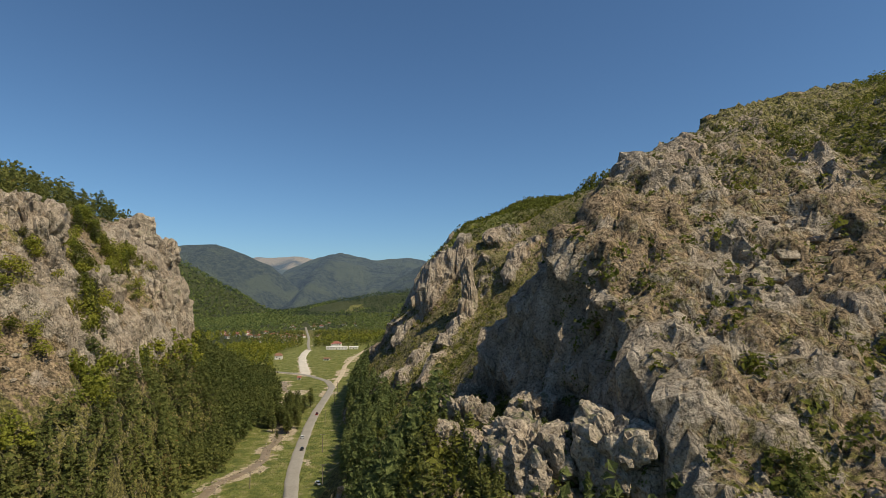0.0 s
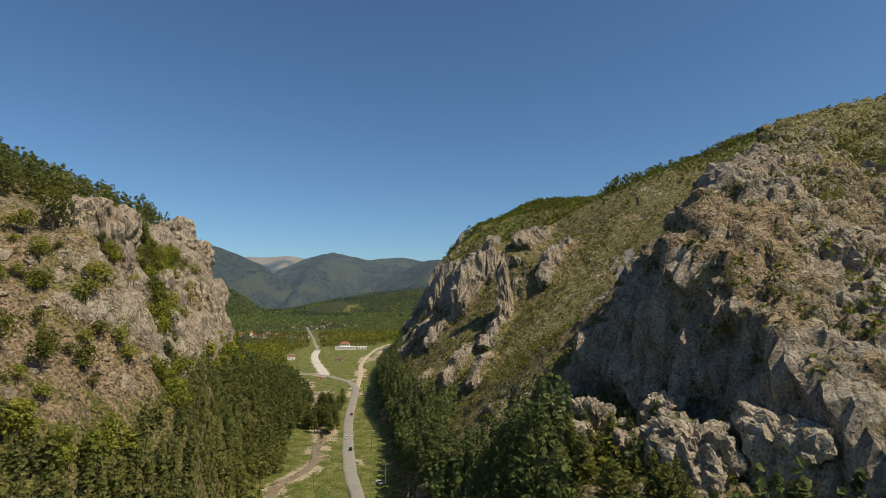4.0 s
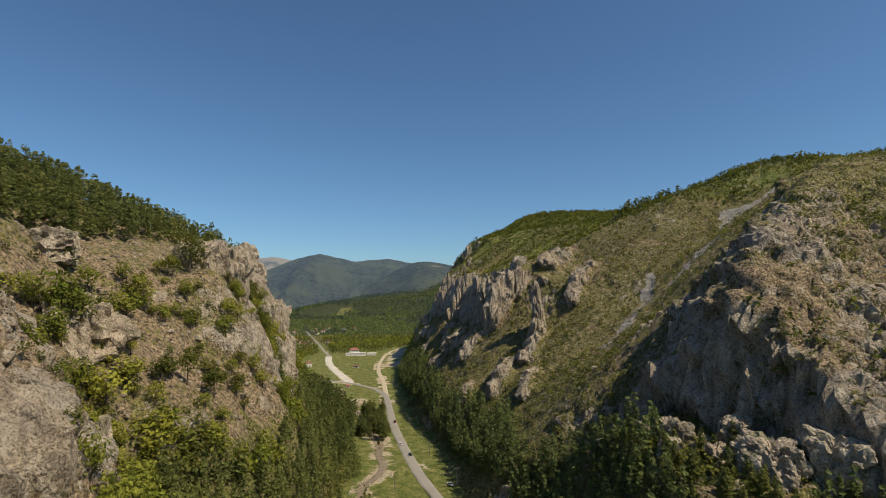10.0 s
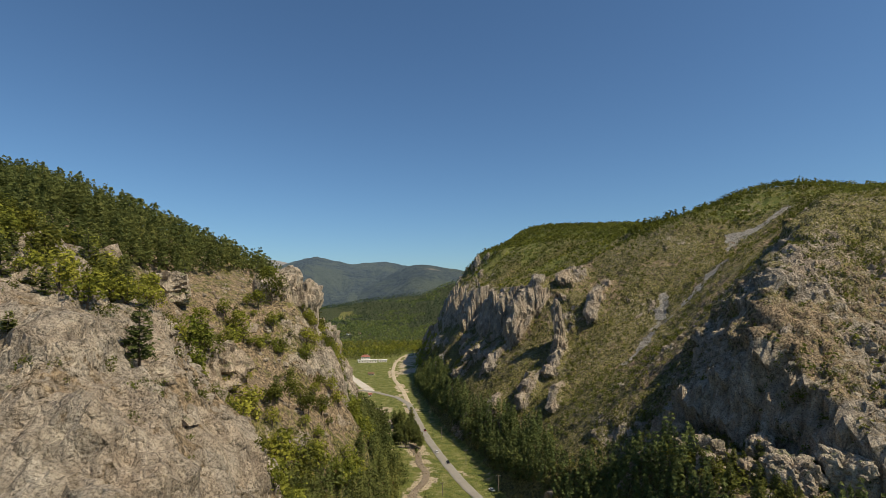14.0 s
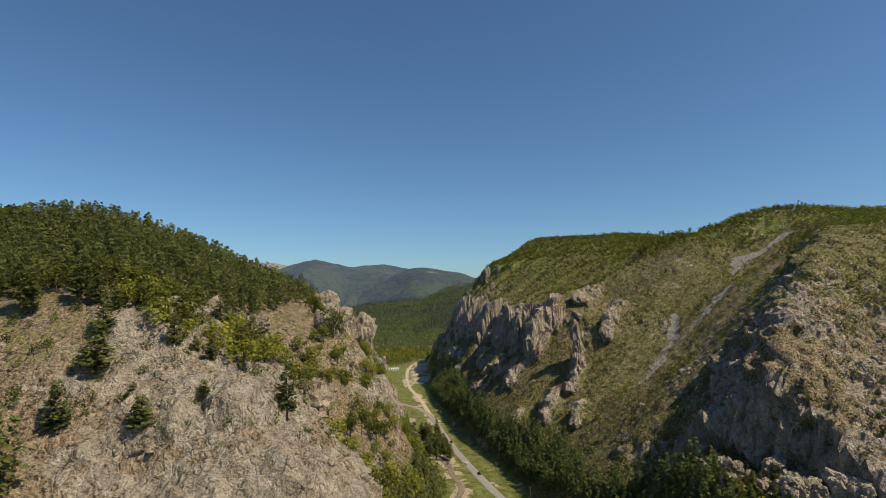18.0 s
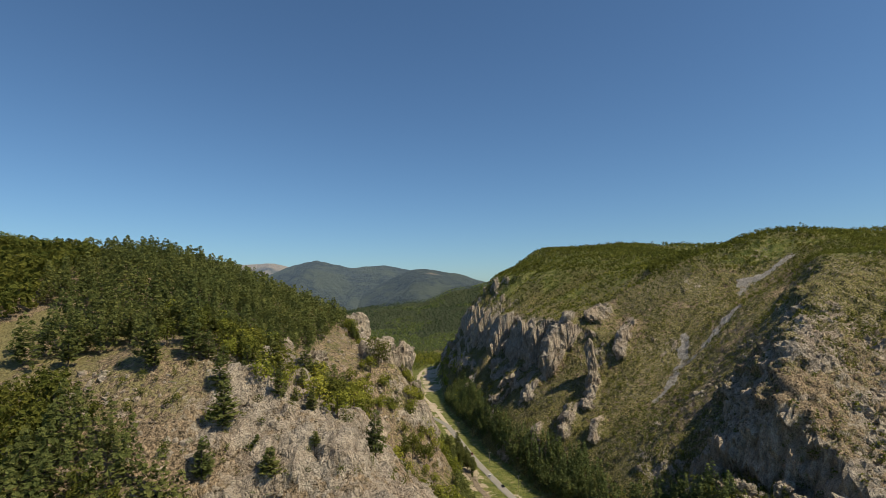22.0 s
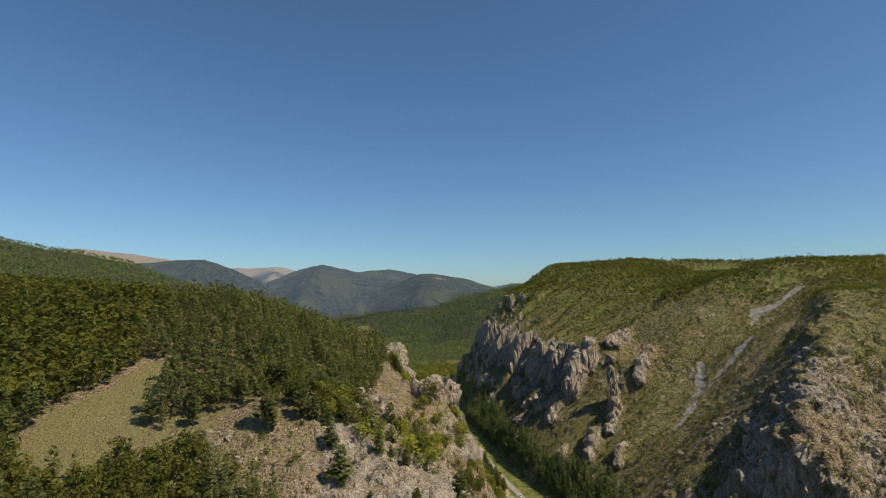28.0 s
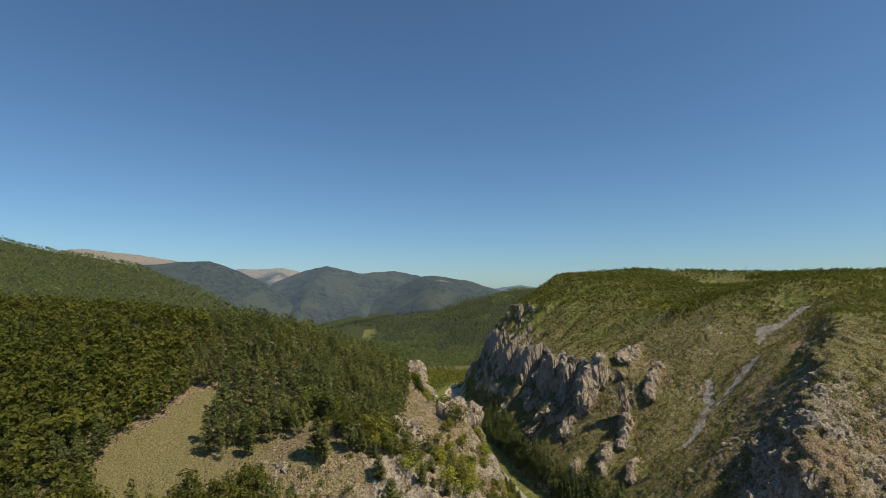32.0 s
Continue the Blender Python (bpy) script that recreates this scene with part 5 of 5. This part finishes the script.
    for k in range(36):
        x, y = rng.uniform(-186, -128), rng.uniform(86, 120)
        if ground_z(x, y) > 50:
            plant("tree", LEAF_MESH, LEAF_TRUNK, "light green tree in the gully behind the rock wall", "tree", "trees behind the rock wall", x, y, rng.uniform(5, 10), rng, wide=1.2)
    for k in range(84):
        ax, ay, bx, by = (-190, 276, -176, 306) if k % 2 else (-152, 234, -132, 203)
        s = rng.uniform(0, 1)
        x, y = ax + (bx - ax) * s + rng.normal(0, 3.5), ay + (by - ay) * s + rng.normal(0, 4.5)
        leafy = rng.uniform() < 0.6
        plant("tree" if leafy else "pine", LEAF_MESH if leafy else PINE_MESH, LEAF_TRUNK if leafy else PINE_TRUNK, "bright green tree crowded in the cliff gully" if leafy else "dark conifer crowded in the cliff gully", "tree", "trees in the gully", x, y, rng.uniform(8, 13), rng)
    for x, y, h in ((-2, 112, 8), (5, 104, 9), (12, 100, 8), (8, 88, 7), (14, 92, 9), (18, 98, 8), (15, 106, 10), (3, 116, 7), (20, 88, 8), (12, 78, 6), (28, 80, 7), (-8, 116, 9), (-6, 102, 8), (-4, 92, 9), (-8, 84, 9), (0, 72, 9), (40, 62, 8), (6, 70, 10), (12, 68, 9), (-3, 80, 10), (24, 66, 8), (18, 84, 7), (30, 62, 9), (4, 82, 8), (-6, 74, 10), (22, 94, 8), (46, 58, 8)):
        plant("pine", PINE_MESH, PINE_TRUNK, "young dark pine between the boulders", "tree", "pines among the boulders", x, y, h, rng, wide=1.1)
    n = 0
    while n < 46:
        x, y = rng.uniform(-14, 46), rng.uniform(58, 124)
        if 34 < ground_z(x, y) < 63:
            plant("pine", PINE_MESH, PINE_TRUNK, "young dark pine between the boulders", "tree", "pines among the boulders", x, y, rng.uniform(5, 9), rng, wide=1.05)
            n += 1
    n = 0
    while n < 300:
        x, y = rng.uniform(-250, -118), rng.uniform(30, 392)
        z = ground_z(x, y)
        if 50 < z < 124 and (n > 150 or y < 115):
            plant("shrub", SHRUB_MESH, SHRUB_STEM, "low green shrub rooted in dry ground", "shrub", "shrubs on the western cliff", x, y, rng.uniform(1.6, 4.2), rng, "foliage")
            n += 1
    n = 0
    while n < 90:
        x, y = rng.uniform(14, 150), rng.uniform(64, 190)
        if ground_z(x, y) > 58:
            plant("shrub", SHRUB_MESH, SHRUB_STEM, "olive green shrub between pale stones", "shrub", "shrubs on the spur", x, y, rng.uniform(1.5, 3.4), rng, "foliage")
            n += 1


set_trees()

# ---- village, meadow buildings, poles and cars ----
def prism(w, d, wall, rise, over=0.5, hip=0.0):
    """A pitched roof over a w by d house, thick at the eaves; hip pulls the ridge ends in."""
    a, b, r = w / 2 + over, d / 2 + over, w / 2 + over - hip
    v = [(-a, -b, wall), (a, -b, wall), (a, b, wall), (-a, b, wall), (-r, 0, wall + rise), (r, 0, wall + rise)]
    v += [(x, y, z - 0.22) for x, y, z in v[:4]]
    f = [(0, 1, 5, 4), (2, 3, 4, 5), (1, 2, 5), (3, 0, 4), (6, 7, 1, 0), (7, 8, 2, 1), (8, 9, 3, 2), (9, 6, 0, 3), (9, 8, 7, 6)]
    bm = bmesh.new()
    vs = [bm.verts.new(p) for p in v]
    for q in f:
        bm.faces.new([vs[k] for k in q])
    return bm


def house(label, x, y, w, d, wall, rise, turn, tiles, hip=0.0, storeys=1, windows=3, chimney=True, group="", plaster=None):
    base = tagged(new("house"), label, "house", group)
    base.matrix_basis = pose(x, y, max(ground_z(x, y), -0.6), 0, 0, turn)
    part("wall", box(w, d, wall + 0.6, (0, 0, wall / 2 - 0.3)), plaster or PLASTER, base)
    roof = part("roof", prism(w, d, wall, rise, hip=hip), tiles, base)
    if chimney:
        part("chimney", box(0.7, 0.7, 1.6, (w * 0.2, d * 0.16, wall + rise * 0.8)), PLASTER, roof)
    for face, turn_face in ((-1, 0), (1, 180)):
        for s in range(storeys):
            for k in range(windows):
                px = (k - (windows - 1) / 2) * w / (windows + 0.4)
                z = (s + 0.55) * wall / storeys
                door = s == 0 and k == windows // 2
                size = (1.1, 0.12, 2.0) if door else (1.2, 0.12, 1.25)
                part("door" if door else "window", box(*size, (px, face * (d / 2 + 0.03), 1.0 if door else z)), DARK, base)
    return base


house("white house with a hipped red tile roof behind the long hall", -170, 868, 15, 11, 7.5, 3.4, 4, TILE_RED, hip=5, storeys=2, windows=4)
house("long flat-roofed white hall beside the meadow", -165, 846, 32, 9, 4.6, 0.5, 4, PLASTER, windows=7, chimney=False)
house("low white shed at the end of the hall", -140, 852, 14, 7, 3.4, 0.9, 4, PLASTER, windows=3, chimney=False)
house("small white house with a brown roof at the wood's edge", -216, 716, 9, 8, 4.8, 3.2, 8, TILE_BROWN, hip=2.5, windows=2)
house("little red-roofed hut in the middle of the meadow", -150, 704, 7.5, 4.5, 2.2, 1.4, -6, TILE_BROWN, windows=2, chimney=False)
house("small red hut on the grass by the road", -141, 536, 3.4, 3, 2.0, 1.3, 12, TILE_RED, windows=1, chimney=False)


def village():
    rng = np.random.default_rng(9)
    n = 0
    spots = []
    while n < 44:
        k = rng.integers(0, 3)
        cx, cy, sx, sy = ((-405, 1120, 42, 45), (-320, 1260, 36, 130), (-262, 1010, 22, 40))[k]
        x, y = rng.normal(cx, sx), rng.normal(cy, sy)
        if any(math.hypot(x - a, y - b) < 17 for a, b in spots) or float(line_gap(np.array([x]), np.array([y]), VILLAGE_LANE)[0]) < 10 or y < 930:
            continue
        spots.append((x, y))
        n += 1
        house("village house with pale walls and a red tile roof", x, y, rng.uniform(7, 11), rng.uniform(6.5, 8.5), rng.uniform(3.2, 5.4), rng.uniform(2, 3.2), rng.uniform(-40, 40), TILE_RED if rng.uniform() < 0.75 else TILE_BROWN, hip=rng.choice([0, 3.0]), windows=3, group="village houses")


village()


def pole(x, y, high):
    base = tagged(new("power_pole"), "weathered wooden power pole with a crossarm", "pole", "power poles by the road")
    base.matrix_basis = pose(x, y, max(ground_z(x, y), -0.6) - 0.1, 0, 0, 12)
    bm = bmesh.new()
    bmesh.ops.create_cone(bm, cap_ends=True, segments=10, radius1=0.19, radius2=0.13, depth=high, matrix=Matrix.Translation((0, 0, high / 2)))
    part("mast", bm, TIMBER, base)
    arm = part("crossarm", box(2.6, 0.16, 0.18, (0, 0.18, high - 0.5), 0.03), TIMBER, base)
    for k in (-1.1, 0, 1.1):
        bm = bmesh.new()
        bmesh.ops.create_cone(bm, cap_ends=True, segments=8, radius1=0.09, radius2=0.06, depth=0.3, matrix=Matrix.Translation((k, 0.18, high - 0.26)))
        part("insulator", bm, PLASTER, arm)


for x, y in ((-38, 182), (-51, 235), (-63, 289), (-75, 350), (-81, 410), (-89, 462)):
    pole(x, y, 9.5)
pole(-82, 236, 7.0)


def car(label, x, y, turn, paint):
    base = tagged(new("car"), label, "car")
    base.matrix_basis = pose(x, y, max(ground_z(x, y), -0.6) + 0.32, 0, 0, turn)
    body = part("body", box(1.74, 4.2, 0.62, (0, 0, 0.58), 0.16), paint, base)
    bm = box(1.56, 2.3, 0.56, (0, -0.15, 1.12))
    for v in bm.verts:
        if v.co.z > 1.2:
            v.co.x *= 0.82
            v.co.y = -0.15 + (v.co.y + 0.15) * 0.68
    bmesh.ops.bevel(bm, geom=bm.edges[:], offset=0.06, segments=2, affect="EDGES")
    part("cabin", bm, GLASS_DARK, base)
    part("roof", box(1.26, 1.5, 0.06, (0, -0.15, 1.42), 0.02), paint, base)
    for sx in (-1, 1):
        part("headlight", box(0.34, 0.08, 0.16, (sx * 0.6, 2.09, 0.66), 0.03), STEEL, body)
        part("tail_light", box(0.3, 0.08, 0.16, (sx * 0.62, -2.09, 0.7), 0.03), TILE_RED, body)
        for sy in (-1.32, 1.32):
            bm = bmesh.new()
            bmesh.ops.create_cone(bm, cap_ends=True, segments=16, radius1=0.32, radius2=0.32, depth=0.22, matrix=pose(sx * 0.8, sy, 0.32, 0, 90, 0))
            wheel = part("wheel", bm, RUBBER, base)
            bm = bmesh.new()
            bmesh.ops.create_cone(bm, cap_ends=True, segments=12, radius1=0.19, radius2=0.19, depth=0.03, matrix=pose(sx * 0.915, sy, 0.32, 0, 90, 0))
            part("rim", bm, STEEL, wheel)


WHITE_PAINT = make_plain("white_car_paint", (0.72, 0.72, 0.72), (0.80, 0.80, 0.80), 0.6, 0.25)
BLACK_PAINT = make_plain("black_car_paint", (0.016, 0.017, 0.020), (0.03, 0.03, 0.034), 0.6, 0.2)
RED_PAINT = make_plain("dark_red_car_paint", (0.16, 0.02, 0.02), (0.22, 0.03, 0.03), 0.6, 0.25)
car("white car parked on the grass beside the road", -54, 240, 30, WHITE_PAINT)
car("black car on the asphalt road", -74.5, 292, 188, BLACK_PAINT)
car("white car driving on the valley road", -80.5, 316, 8, WHITE_PAINT)
car("dark red car further up the road", -86.5, 377, 8, RED_PAINT)


def stones_by_brook():
    rng = np.random.default_rng(3)
    shapes = [rock_shape(rng, 1, 0.35) for _ in range(5)]
    line = bend(BROOK, 1.2)
    v_all, f_all, base = [], [], 0
    for k in range(420):
        c = line[rng.integers(len(line))]
        x, y = c[0] + rng.normal(0, 2.6), c[1] + rng.normal(0, 1)
        sv, sf = shapes[k % 5]
        s = rng.uniform(0.3, 1.2)
        v_all.append(sv * s + (x, y, max(ground_z(x, y), -0.6) + 0.15))
        f_all.append(sf + base)
        base += len(sv)
    tagged(new("brook_stones", mesh_of("brook_stones", np.concatenate(v_all), np.concatenate(f_all), ROCK, False)), "pale stones along the brook", "stones", kind="stuff")


stones_by_brook()
